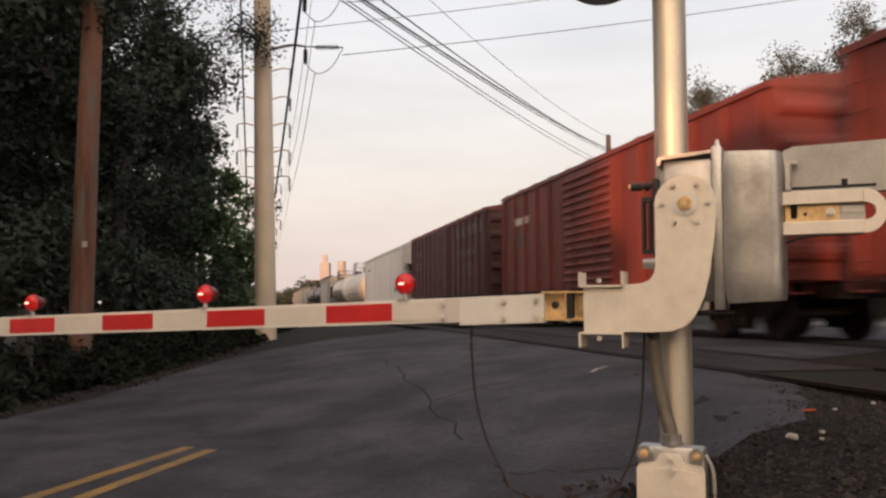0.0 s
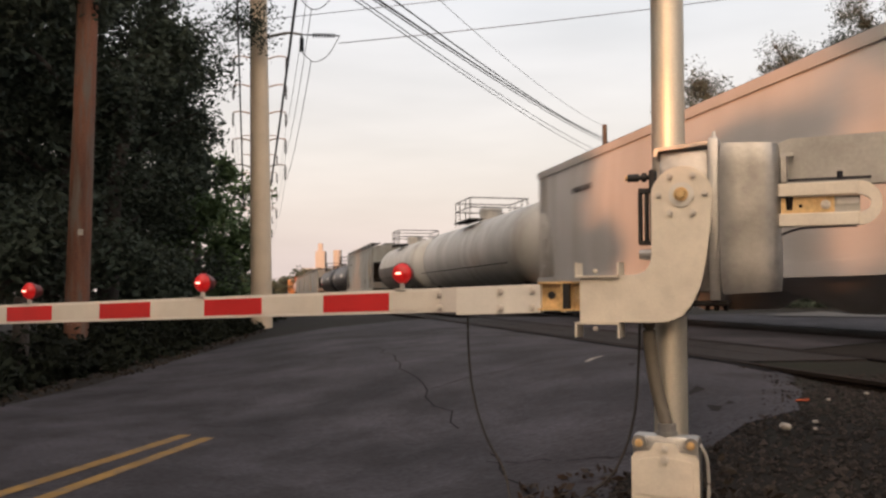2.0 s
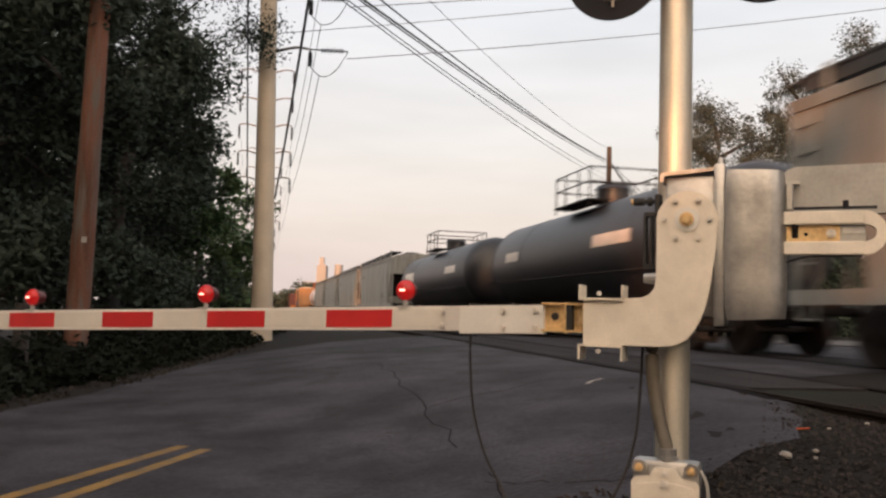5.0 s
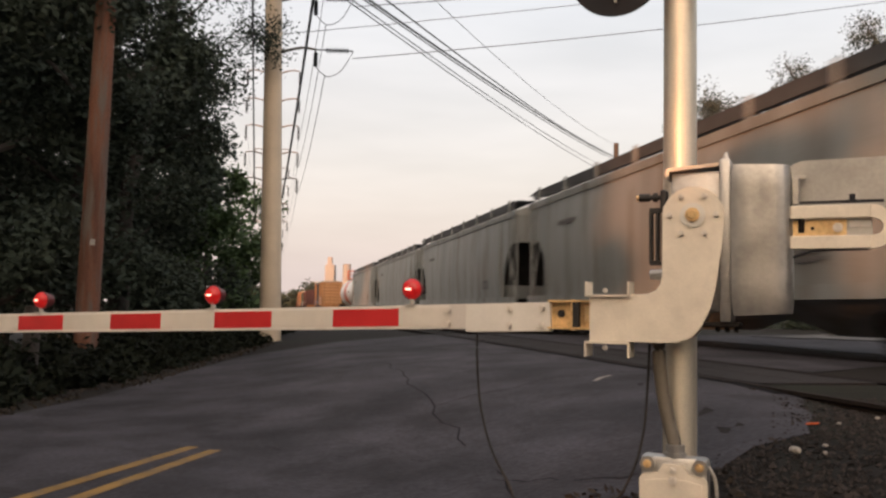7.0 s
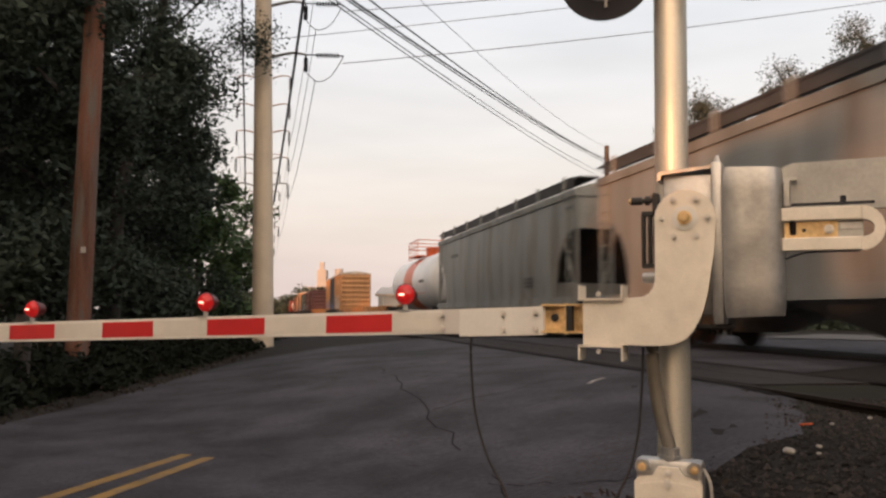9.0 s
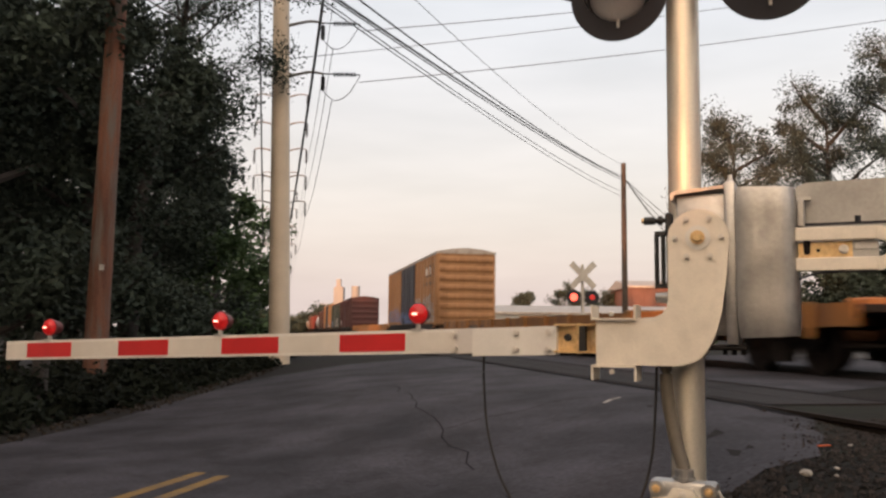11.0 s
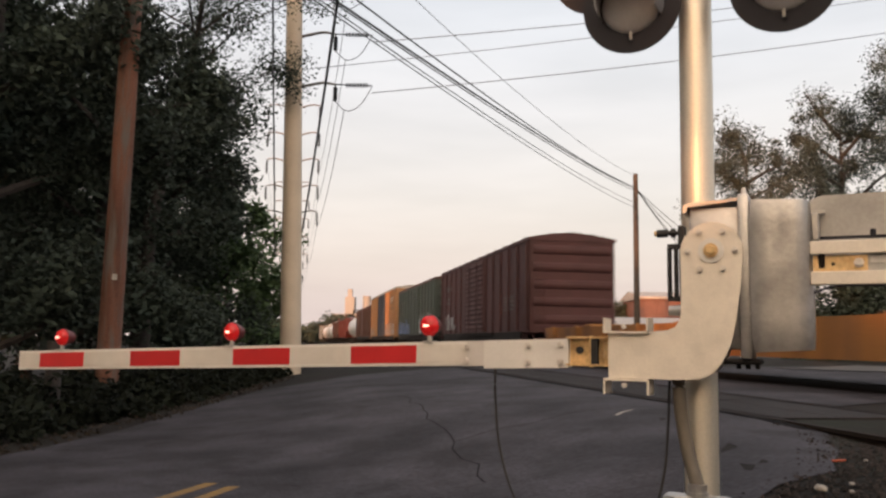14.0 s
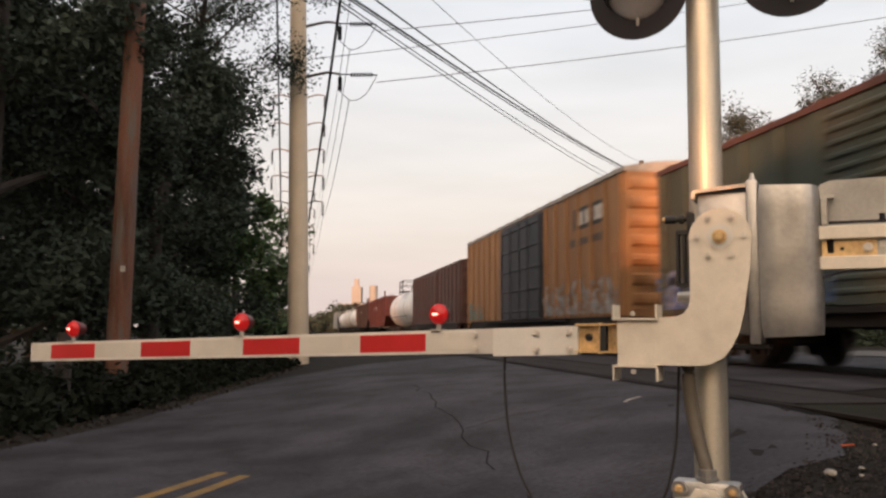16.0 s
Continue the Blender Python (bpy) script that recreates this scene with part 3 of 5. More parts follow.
def hopper(front, rear, eave, paint, label, bays=3, seed=1, walkway=True, arch=1.75, slope="under"):
    """Covered hopper: bulging sides cut away by an arch at each end, roof walk, outlet bays."""
    car, h = car_thing("covered_hopper", front, rear, label, "covered hopper")
    w, z0 = 1.5, 0.95
    top = eave
    # outline of one side, with the arched cut at each end
    def outline():
        pts = []
        for k in range(9):
            a = k / 8 * math.pi / 2
            pts.append((h - arch * math.cos(a) ** 0.8 * 0.92 - 0.05, z0 + 0.1 + (eave - z0) * 0.62 * math.sin(a)))
        right = pts + [(h, z0 + 0.1 + (eave - z0) * 0.62 + 0.02), (h, top)]
        return right
    r = outline()
    full = [(-x, z) for x, z in reversed(r)] + r
    for sy in (-1, 1):
        bm = B()
        slab(bm, full, -0.03, 0.03)
        bmesh.ops.triangulate(bm, faces=[f for f in bm.faces if len(f.verts) > 4])
        part("side_wall", bm, paint, car, m=pose(0, sy * (w - 0.03), 0))
    bulge = B()
    hh = h - arch - 0.15
    secs = []
    for x in (-hh, hh):
        s = []
        for k in range(9):
            z = z0 + 0.12 + (top - z0 - 0.3) * k / 8
            s.append((x, -w - 0.06 * math.sin(math.pi * k / 8) - 0.005, z))
        s += [(x, w + 0.06 * math.sin(math.pi * k / 8) + 0.005, z0 + 0.12 + (top - z0 - 0.3) * k / 8) for k in range(8, -1, -1)]
        secs.append(s)
    loft(bulge, secs)
    part("body", bulge, paint, car, smooth=True)
    rf = B()
    loft(rf, [[(x, y, top + z) for y, z in ((-w - 0.04, -0.16), (-w - 0.06, 0.02), (-w * 0.75, 0.16), (0, 0.30), (w * 0.75, 0.16), (w + 0.06, 0.02), (w + 0.04, -0.16))] for x in (-h, h)])
    part("roof", rf, paint, car)
    for sx in (1, -1):
        sl = B()
        loft(sl, [[(sx * (h - 0.1), y, top - 0.1) for y in (-w + 0.1, w - 0.1)] + [(sx * (h - 0.2), y, top - 0.1) for y in (w - 0.1, -w + 0.1)],
                  [(sx * (h - arch - 0.6), y, z0) for y in (-w + 0.1, w - 0.1)] + [(sx * (h - arch - 0.7), y, z0) for y in (w - 0.1, -w + 0.1)]])
        part("slope_sheet", sl, slope, car)
        zc = z0 + 0.1 + 0.62 * (top - z0)
        part("end_panel", bx(B(), sx * (h - 0.09), sx * (h - 0.04), -w + 0.06, w - 0.06, zc, top - 0.02), paint, car)
        for y in (-w + 0.04, -0.5, 0.5, w - 0.04):
            part("end_post", bx(B(), sx * (h - 0.09), sx * (h - 0.03), y - 0.03, y + 0.03, z0 - 0.1, top - 0.1), paint, car)
        for y in (-w + 0.02, w - 0.02):
            part("end_brace", cyl(B(), (sx * (h - 0.06), y, z0 + 0.1), (sx * (h - 1.0), y, z0 + 1.7), 0.03, seg=6), paint, car)
        ladder(car, sx * (h - 0.45), -w - 0.03, z0 - 0.3, top, mat_=paint)
    sill = B()
    for y in (-w, w):
        bx(sill, -h, h, y - 0.06, y + 0.06, z0 - 0.08, z0 + 0.14)
    bx(sill, -h, h, -0.25, 0.25, 0.7, z0)
    part("side_sill", sill, paint, car)
    for i in range(bays):
        cx = -hh + (2 * hh) * (i + 0.5) / bays
        bw = hh / bays * 0.92
        bm = B()
        loft(bm, [[(cx + a * bw, b * (w - 0.1), z0 + 0.05) for a, b in ((-1, -1), (1, -1), (1, 1), (-1, 1))], [(cx + a * 0.4, b * 0.55, 0.32) for a, b in ((-1, -1), (1, -1), (1, 1), (-1, 1))]])
        part("outlet_bay", bm, paint if seed % 2 else "under", car)
    if walkway:
        for sy in (-1, 1):
            wk = B()
            bx(wk, -h - 0.1, h + 0.1, sy * 1.2 - 0.28, sy * 1.2 + 0.28, top + 0.30, top + 0.34)
            bx(wk, -h + 0.3, h - 0.3, sy * 1.44, sy * 1.48, top + 0.12, top + 0.38)
            part("running_board", wk, "walk_dark", car, "dark steel roof walk")
        st = mesh_of(bx(B(), -0.05, 0.05, -0.03, 0.03, 0, 0.42), paint)
        n = 8
        for i in range(n):
            part("walk_bracket", st, paint, car, m=pose(-h + 0.9 + i * (2 * h - 1.8) / (n - 1), -1.5, top + 0.02))
        hb = B()
        bx(hb, -h + 1.5, h - 1.5, -0.4, 0.4, top + 0.24, top + 0.44, 0.05)
        part("hatch", hb, "walk_dark", car)
    else:
        for sy in (-0.55, 0.55):
            wk = B()
            bx(wk, -h + 0.3, h - 0.3, sy - 0.22, sy + 0.22, top + 0.34, top + 0.38)
            part("running_board", wk, "walk_dark", car)
        st = mesh_of(cyl(B(), (0, 0, 0), (0, 0, 0.22), 0.35, seg=14), paint)
        for i in range(9):
            part("hatch", st, paint, car, m=pose(-h + 1.6 + i * (2 * h - 3.2) / 8, 0, top + 0.18))
    bars(car, -h + 2.8, eave - 0.9, 1.3, 0.14, 1, "text_faded", y=w + 0.065, seed=seed)
    bars(car, h - 4.2, z0 + 0.7, 0.8, 0.07, 3, "text_faded", y=w + 0.06, seed=seed + 5)
    running_gear(car, h)
    return car, h


def tank_car(front, rear, paint, label, radius=1.42, mid=2.28, band=None, rail_mat="under", dome=None, seed=1, mark=None):
    car, h = car_thing("tank_car", front, rear, label, "tank car")
    e = h - 0.55
    secs = []
    prof = [(-e, 0.05), (-e + 0.05, 0.5), (-e + 0.2, 0.88), (-e + 0.4, 1.18), (-e + 0.65, 1.36), (-e + 0.9, radius)]
    prof = [(x, r * radius / 1.42 if r < radius else radius) for x, r in prof]
    prof = prof + [(-e / 2, radius), (0, radius), (e / 2, radius)] + [(-x, r) for x, r in reversed(prof)]
    for x, r in prof:
        secs.append([(x, r * math.cos(a), mid + r * math.sin(a)) for a in (2 * math.pi * k / 40 for k in range(40))])
    part("tank", loft(B(), secs), paint, car, smooth=True)
    for x in (-e + 0.95, -e / 2, e / 2, e - 0.95):
        hoop = B()
        loft(hoop, [[(x + d, (radius + q) * math.cos(a), mid + (radius + q) * math.sin(a)) for a in (2 * math.pi * k / 40 for k in range(40))] for d, q in ((-0.05, 0.0), (-0.05, 0.008), (0.05, 0.008), (0.05, 0.0))])
        part("weld_band", hoop, paint, car, smooth=True)
    if band:
        bm = B()
        loft(bm, [[(x, (radius + 0.012) * math.cos(a), mid + (radius + 0.012) * math.sin(a)) for a in (2 * math.pi * k / 40 for k in range(40))] for x in band[0]])
        part("painted_band", bm, band[1], car, "orange painted band", smooth=True)
    dm = B()
    cyl(dm, (0, 0, mid + radius - 0.1), (0, 0, mid + radius + 0.38), 0.46, seg=20)
    cyl(dm, (0, 0, mid + radius + 0.38), (0, 0, mid + radius + 0.50), 0.52, 0.42, seg=20)
    part("manway", dm, dome or paint, car, smooth=True)
    top = mid + radius
    pf = B()
    for y in (-0.95, 0.95):
        bx(pf, -1.3, 1.3, y - 0.3, y + 0.3, top - 0.1, top - 0.05)
    part("platform", pf, rail_mat, car)
    rl = B()
    for y in (-1.2, 1.2):
        for x in (-1.25, -0.5, 0.5, 1.25):
            cyl(rl, (x, y, top - 0.25), (x, y, top + 0.78), 0.022, seg=6)
        for z in (0.4, 0.78):
            cyl(rl, (-1.25, y, top + z), (1.25, y, top + z), 0.022, seg=6)
    for x in (-1.25, 1.25):
        for z in (0.4, 0.78):
            cyl(rl, (x, -1.2, top + z), (x, 1.2, top + z), 0.022, seg=6)
    part("handrail", rl, rail_mat, car)
    ladder(car, -0.2, radius + 0.12, 0.7, top - 0.1, 0.45, rail_mat)
    sl = B()
    bx(sl, -h, h, -0.35, 0.35, 0.68, 0.98)
    for x in (-h + 0.05, h - 0.35):
        bx(sl, x, x + 0.3, -1.45, 1.45, 0.8, 0.98)
    part("sill", sl, "under", car)
    for sx in (-1, 1):
        sd = B()
        loft(sd, [[(sx * (h - 1.9) + dxx, -1.05, 1.5), (sx * (h - 1.9) + dxx, 1.05, 1.5), (sx * (h - 1.9) + dxx, 0.5, 0.8), (sx * (h - 1.9) + dxx, -0.5, 0.8)] for dxx in (-0.35, 0.35)])
        part("saddle", sd, "under", car)
    hr = B()
    for y in (-radius - 0.1, radius + 0.1):
        cyl(hr, (-e + 0.9, y, 1.65), (e - 0.9, y, 1.65), 0.02, seg=6)
    part("grab_rail", hr, rail_mat, car)
    # curved marks on the near side: lettering, bands, one dark lower-half patch
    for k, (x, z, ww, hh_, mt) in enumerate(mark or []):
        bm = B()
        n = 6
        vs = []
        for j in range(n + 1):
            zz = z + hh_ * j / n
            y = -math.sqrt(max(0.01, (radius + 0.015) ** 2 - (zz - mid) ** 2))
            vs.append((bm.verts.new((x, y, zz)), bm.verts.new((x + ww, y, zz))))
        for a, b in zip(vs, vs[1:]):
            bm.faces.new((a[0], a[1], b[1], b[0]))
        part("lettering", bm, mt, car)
    running_gear(car, h)
    return car, h


def flat_car(front, rear, label, deck=1.08):
    car, h = car_thing("flat_car", front, rear, label, "flat car")
    d = B()
    bx(d, -h, h, -1.4, 1.4, deck - 0.12, deck, 0.01)
    part("deck", d, "under", car)
    s = B()
    for y in (-1.42, 1.42):
        slab(s, [(-h, deck - 0.32), (-h, deck + 0.02), (h, deck + 0.02), (h, deck - 0.32), (h - 3.6, deck - 0.36), (h - 5, deck - 0.62), (-h + 5, deck - 0.62), (-h + 3.6, deck - 0.36)], y - 0.03, y + 0.03)
    part("side_sill", s, "flat_yellow", car, "yellow painted steel side sill")
    st = mesh_of(bx(B(), -0.06, 0.06, -0.05, 0.05, deck - 0.5, deck + 0.05, 0.01), "flat_yellow")
    n = 14
    for i in range(n):
        for y in (-1.49, 1.49):
            part("stake_pocket", st, "flat_yellow", car, m=pose(-h + 1 + i * (2 * h - 2) / (n - 1), y, 0))
    for x in (-h + 1.2, -h / 3, h / 3, h - 1.2):
        part("hitch", bx(B(), x - 0.25, x + 0.25, -0.5, 0.5, deck, deck + 0.14, 0.03), "flat_yellow", car, "folded trailer hitch")
    bars(car, -h + 5, deck - 0.4, 3, 0.2, 1, "text_dark", y=1.455, seed=4)
    running_gear(car, h, 2.6)
    return car, h


def ore_hopper(front, rear, eave, paint, label, seed=1):
    car, h = car_thing("open_hopper", front, rear, label, "open hopper")
    w = 1.5
    bm = B()
    slab(bm, [(-h, 1.9), (-h, eave), (h, eave), (h, 1.9), (h - 1.6, 0.95), (-h + 1.6, 0.95)], -w, w)
    part("body", bm, paint, car)
    rb = mesh_of(bx(B(), -0.06, 0.06, -0.06, 0.06, 1.0, eave - 0.05, 0.01), paint)
    for i in range(11):
        x = -h + 0.3 + i * (2 * h - 0.6) / 10
        part("side_post", rb, paint, car, m=pose(x, -w - 0.05, 0.0 if abs(x) < h - 1.5 else 0.6))
    rim = B()
    for y in (-w, w):
        bx(rim, -h, h, y - 0.08, y + 0.08, eave - 0.08, eave + 0.06)
    for x in (-h, h):
        bx(rim, x - 0.08, x + 0.08, -w, w, eave - 0.08, eave + 0.06)
    part("top_rim", rim, paint, car)
    ld = B()
    loft(ld, [[(-h + 0.1, y, eave) for y in (-w, w)] + [(-h + 0.1, 0, eave + 0.02)], [(0, y, eave) for y in (-w, w)] + [(0, 0, eave + 0.55)], [(h - 0.1, y, eave) for y in (-w, w)] + [(h - 0.1, 0, eave + 0.02)]])
    part("heaped_load", ld, paint, car)
    bars(car, -2, 2.6, 3, 0.3, 1, "text", y=w + 0.02, seed=seed)
    running_gear(car, h)


boxcar(-4.0, 11.7, 4.1, "car_red", "red boxcar with ribbed sides and dusty lettering", ribs=16, roof="car_red", seed=3, door_style="ribbed")
boxcar(13.4, 28.5, 4.12, "car_red", "red boxcar with a ribbed sliding door", ribs=14, roof="car_red", door_style="ribbed", door_w=3.2, seed=5)
ca_, cah = boxcar(30.5, 46.0, 4.1, "car_maroon", "dark maroon boxcar with plain lettering", ribs=15, roof="car_red", seed=9)
hopper(48.0, 67.6, 4.08, "hopper_white", "pale grey smooth-sided covered hopper", bays=4, seed=11, walkway=False, arch=1.3, slope="hopper_white")
tank_car(69.3, 86.8, "tank_grey", "pale grey tank car with sooty stains", seed=2)
# the mark darkens the tank's lower half
tank_car(88.3, 102.2, "tank_grey", "grey tank car with a darker lower half", seed=3, mark=[(-6.0, 1.0, 12.0, 1.3, "belly_dark")])
hopper(103.8, 120.9, 3.95, "hopper_grey", "weathered grey covered hopper with a dark roof walk", seed=12)
tank_car(122.4, 139.2, "tank_black", "black tank car with handrails on top", seed=4, mark=[(2.0, 2.3, 2.2, 0.3, "text"), (-5.5, 2.3, 1.4, 0.3, "text")])
tank_car(140.7, 158.3, "tank_black", "black tank car with white lettering", seed=5, mark=[(-6.3, 2.1, 2.6, 0.55, "text"), (4, 2.3, 2.0, 0.3, "text"), (-6.3, 1.8, 2.2, 0.12, "arm_red")])
hopper(160.0, 177.3, 3.9, "hopper_grey", "weathered grey covered hopper with a dark roof walk", seed=13)
hopper(178.7, 196.1, 3.9, "hopper_grey", "weathered grey covered hopper with a dark roof walk", seed=14)
hopper(197.4, 214.4, 3.85, "hopper_grey", "weathered grey covered hopper with a dark roof walk", seed=15)
hopper(215.8, 232.6, 3.85, "hopper_grey", "weathered grey covered hopper with a dark roof walk", seed=16)
tank_car(234.0, 247.6, "tank_white", "white tank car with an orange band and orange manway", radius=1.5, mid=2.32, band=((-1.3, 1.3), "band_orange"), rail_mat="band_orange", dome="band_orange", mark=[(3.4, 2.2, 1.3, 0.14, "text_faded")])
flat_car(249.2, 278.4, "empty yellow flat car with folded hitches")
o2, o2h = boxcar(280.0, 298.5, 4.62, "car_yellow", "tall weathered yellow boxcar with black double doors", door="door_black", door_at=0.508, door_w=5.1, ribs=18, logo=(5.8, 3.5), seed=21, roof="roof_pale", ends=7)
flat_car(300.0, 328.5, "empty yellow flat car with folded hitches")
cm_, cmh = boxcar(330.1, 346.3, 4.12, "car_maroon", "dark maroon boxcar with a ribbed end", ribs=14, roof="car_maroon", seed=25, door_style="ribbed", door_w=3.4)
gd, gdh = boxcar(348.1, 363.5, 4.1, "car_green", "dark green boxcar with pale scrawl along its side", ribs=13, roof="car_brown", seed=27, door_style="ribbed", door_w=3.4)
o3, o3h = boxcar(365.4, 384.2, 4.62, "car_yellow", "tall yellow boxcar with black double doors and scrawl", door="door_black", door_at=0.5, door_w=5.4, ribs=18, logo=(5.7, 3.5), seed=29, roof="roof_pale", ends=7)
bars(ca_, 3.0, 3.35, 4.2, 0.42, 1, "text_faded", y=1.512, seed=41)
bars(ca_, 3.2, 2.6, 3.0, 0.25, 1, "text_faded", y=1.512, seed=42)
spray(o2, -8.9, -3.2, 1.2, 2.2, "spray_blue", 3)
spray(o2, -2.4, 2.2, 1.1, 1.9, "spray_blue", 4, y=1.62)
spray(o2, 2.9, 8.8, 1.1, 2.6, "spray_pale", 5)
spray(o3, -9.0, -6.4, 1.1, 1.9, "spray_teal", 6)
spray(o3, 2.9, 9.0, 1.1, 2.1, "spray_pale", 7)
spray(gd, -7.8, -1.8, 1.1, 2.1, "spray_blue", 8)
spray(gd, 1.9, 7.6, 1.1, 2.3, "spray_pale", 9)
spray(cm_, -6.5, -4.2, 1.2, 2.0, "spray_pale", 10)
boxcar(385.7, 402.6, 4.0, "car_brown", "brown-red boxcar with ribbed sides", ribs=15, roof="car_brown", seed=31)
tank_car(404.2, 419.0, "tank_white", "white tank car with dark bands", seed=6, mark=[(-3, 1.0, 0.2, 2.5, "text_dark"), (3, 1.0, 0.2, 2.5, "text_dark")])
ore_hopper(420.6, 438.0, 3.6, "car_red", "red open hopper with a heaped load", 33)
ore_hopper(439.5, 457.0, 3.6, "car_brown", "brown open hopper with a heaped load", 35)
tank_car(458.6, 473.0, "tank_white", "plain white tank car with a top platform", seed=7)
tank_car(474.6, 490.0, "tank_grey", "plain grey tank car with a top platform", seed=8)
tank_car(491.6, 507.0, "tank_white", "plain white tank car with a top platform", seed=9)
hopper(508.6, 526.0, 3.85, "hopper_grey", "weathered grey covered hopper with a dark roof walk", seed=17)

# ---- the crossing gate: x out along the arm, y towards the road user, z up, from the pivot ----
ARM_DIR = Vector((-0.914, 0.406, 0.0)).normalized()
GATE = Matrix.Translation((1.10, 4.00, 1.66)) @ Matrix(((ARM_DIR.x, -ARM_DIR.y, 0), (ARM_DIR.y, ARM_DIR.x, 0), (0, 0, 1))).to_4x4()
FACE = GATE @ Matrix.Rotation(math.pi, 4, "Z")


def bolt(parent, x, y, z, r=0.016, name="bolt", m="bolt", d=0.02):
    bm = B()
    cyl(bm, (x, y, z), (x, y + d * 0.4, z), r * 1.35, seg=14)
    cyl(bm, (x, y + d * 0.4, z), (x, y + d, z), r, seg=6)
    return part(name, bm, m, parent)


def gate_arm():
    g = thing("crossing_gate_arm", GATE, "lowered crossing gate arm with red and white stripes and red lamps", "gate arm")
    drop = -0.033
    y1, y0 = -0.075, -0.115
    top = lambda x: -0.437 + drop * (x - 1.528)
    def seg(x0, x1, h0, mat_, name, label="", yo=0.0, inset=0.0):
        bm = B()
        slab(bm, [(x0, top(x0) - inset), (x1, top(x1) - inset), (x1, top(x1) - inset - h0), (x0, top(x0) - inset - h0)], y0 - yo, y1 + yo)
        return part(name, bm, mat_, g, label)
    seg(0.92, 4.575, 0.126, "arm_white", "arm_tube", "white gate arm", -0.002)
    edges = [(1.528, 1.934), (2.341, 2.747), (3.154, 3.560), (3.967, 4.373)]
    for a, b in edges:
        seg(a, b, 0.094, "arm_red", "red_stripe", "red reflective stripe", 0.0012, 0.016)
    for a, b in ((1.934, 2.341), (2.747, 3.154), (3.56, 3.967), (4.373, 4.565)):
        seg(a + 0.001, b - 0.001, 0.094, "arm_sheet", "white_stripe", "white reflective stripe", 0.0008, 0.016)
    seg(1.235, 1.527, 0.096, "arm_sheet", "white_stripe", "white reflective stripe", 0.0008, 0.016)
    seg(1.138, 1.235, 0.128, "arm_grey", "arm_sleeve", "grey sleeve", 0.001)
    seg(0.69, 1.138, 0.142, "arm_white", "splice_plate", "bolted white splice plate", 0.006)
    for x, dz in ((1.235, 0.03), (1.235, 0.10), (0.9, 0.03), (0.9, 0.112), (0.73, 0.03), (0.73, 0.112)):
        bolt(g, x, y1 + 0.008, top(x) - dz, 0.012)
    # gold channel between arm and bracket
    bm = B()
    bx(bm, 0.47, 0.70, -0.112, -0.10, -0.535, -0.40)
    bx(bm, 0.47, 0.70, -0.112, -0.06, -0.408, -0.398)
    bx(bm, 0.47, 0.70, -0.112, -0.06, -0.540, -0.530)
    bx(bm, 0.575, 0.583, -0.11, -0.055, -0.545, -0.395)
    part("arm_channel", bm, "brass", g, "gold-passivated steel channel")
    bolt(g, 0.64, -0.10, -0.465, 0.014, m="rubber")
    # block coloured black for the shade in the channel's recess
    rc = B()
    bx(rc, 0.545, 0.575, -0.108, -0.062, -0.53, -0.405)
    part("channel_slot", rc, "rubber", g, "black block for the shaded recess in the channel")
    cy = B()
    cyl(cy, (0.48, -0.075, -0.50), (0.48, -0.075, -0.425), 0.035, seg=14)
    part("bushing", cy, "brass", g, smooth=True)
    # L-shaped bracket
    pts = []
    r = 0.138
    for k in range(15):
        a = math.radians(190 - k * 200 / 14)
        pts.append((-r * math.cos(a) * -1 * -1, r * math.sin(a) - 0.012))
    # from the outer side of the head round to the inner, then down the back, the foot, and the throat
    pts += [(-0.124, -0.16), (-0.098, -0.34), (-0.075, -0.43), (-0.040, -0.505), (0.0, -0.555), (0.055, -0.582), (0.12, -0.590), (0.475, -0.590), (0.475, -0.385), (0.20, -0.366), (0.165, -0.350), (0.145, -0.320), (0.137, -0.28)]
    bm = B()
    slab(bm, pts, -0.014, 0.0)
    bmesh.ops.triangulate(bm, faces=[f for f in bm.faces if len(f.verts) > 4])
    part("bracket_plate", bm, "plate", g, "dull aluminium bracket plate")
    back = B()
    slab(back, pts, -0.13, -0.116)
    bmesh.ops.triangulate(back, faces=[f for f in back.faces if len(f.verts) > 4])
    part("bracket_plate", back, "plate", g)
    web = B()
    bx(web, 0.06, 0.47, -0.118, -0.012, -0.40, -0.388)
    bx(web, 0.06, 0.47, -0.118, -0.012, -0.588, -0.576)
    part("bracket_web", web, "plate", g)
    for z, s in ((-0.382, 1), (-0.592, -1)):
        u = B()
        bx(u, 0.285, 0.495, -0.11, 0.02, z, z + s * 0.010)
        bx(u, 0.285, 0.293, -0.11, 0.02, z, z + s * 0.072)
        bx(u, 0.487, 0.495, -0.11, 0.02, z, z + s * 0.072)
        part("clamp", u, "plate", g, "galvanised clamp")
        bolt(g, 0.40, 0.0, z + s * 0.03, 0.009)
    # pivot and its ring of bolts
    pv = B()
    cyl(pv, (0, 0, -0.005), (0, 0.008, -0.005), 0.056, seg=28)
    part("pivot_collar", pv, "arm_white", g, "pale collar round the pivot", smooth=True)
    pv = B()
    cyl(pv, (0, 0, -0.005), (0, 0.02, -0.005), 0.032, seg=24)
    cyl(pv, (0, 0.02, -0.005), (0, 0.032, -0.005), 0.026, 0.020, seg=6)
    part("pivot_bolt", pv, "brass", g, smooth=True)
    for k in range(6):
        a = math.radians(60 * k)
        bolt(g, 0.102 * math.cos(a), 0.0, 0.085 * math.sin(a) * 1.15 - 0.005, 0.010)
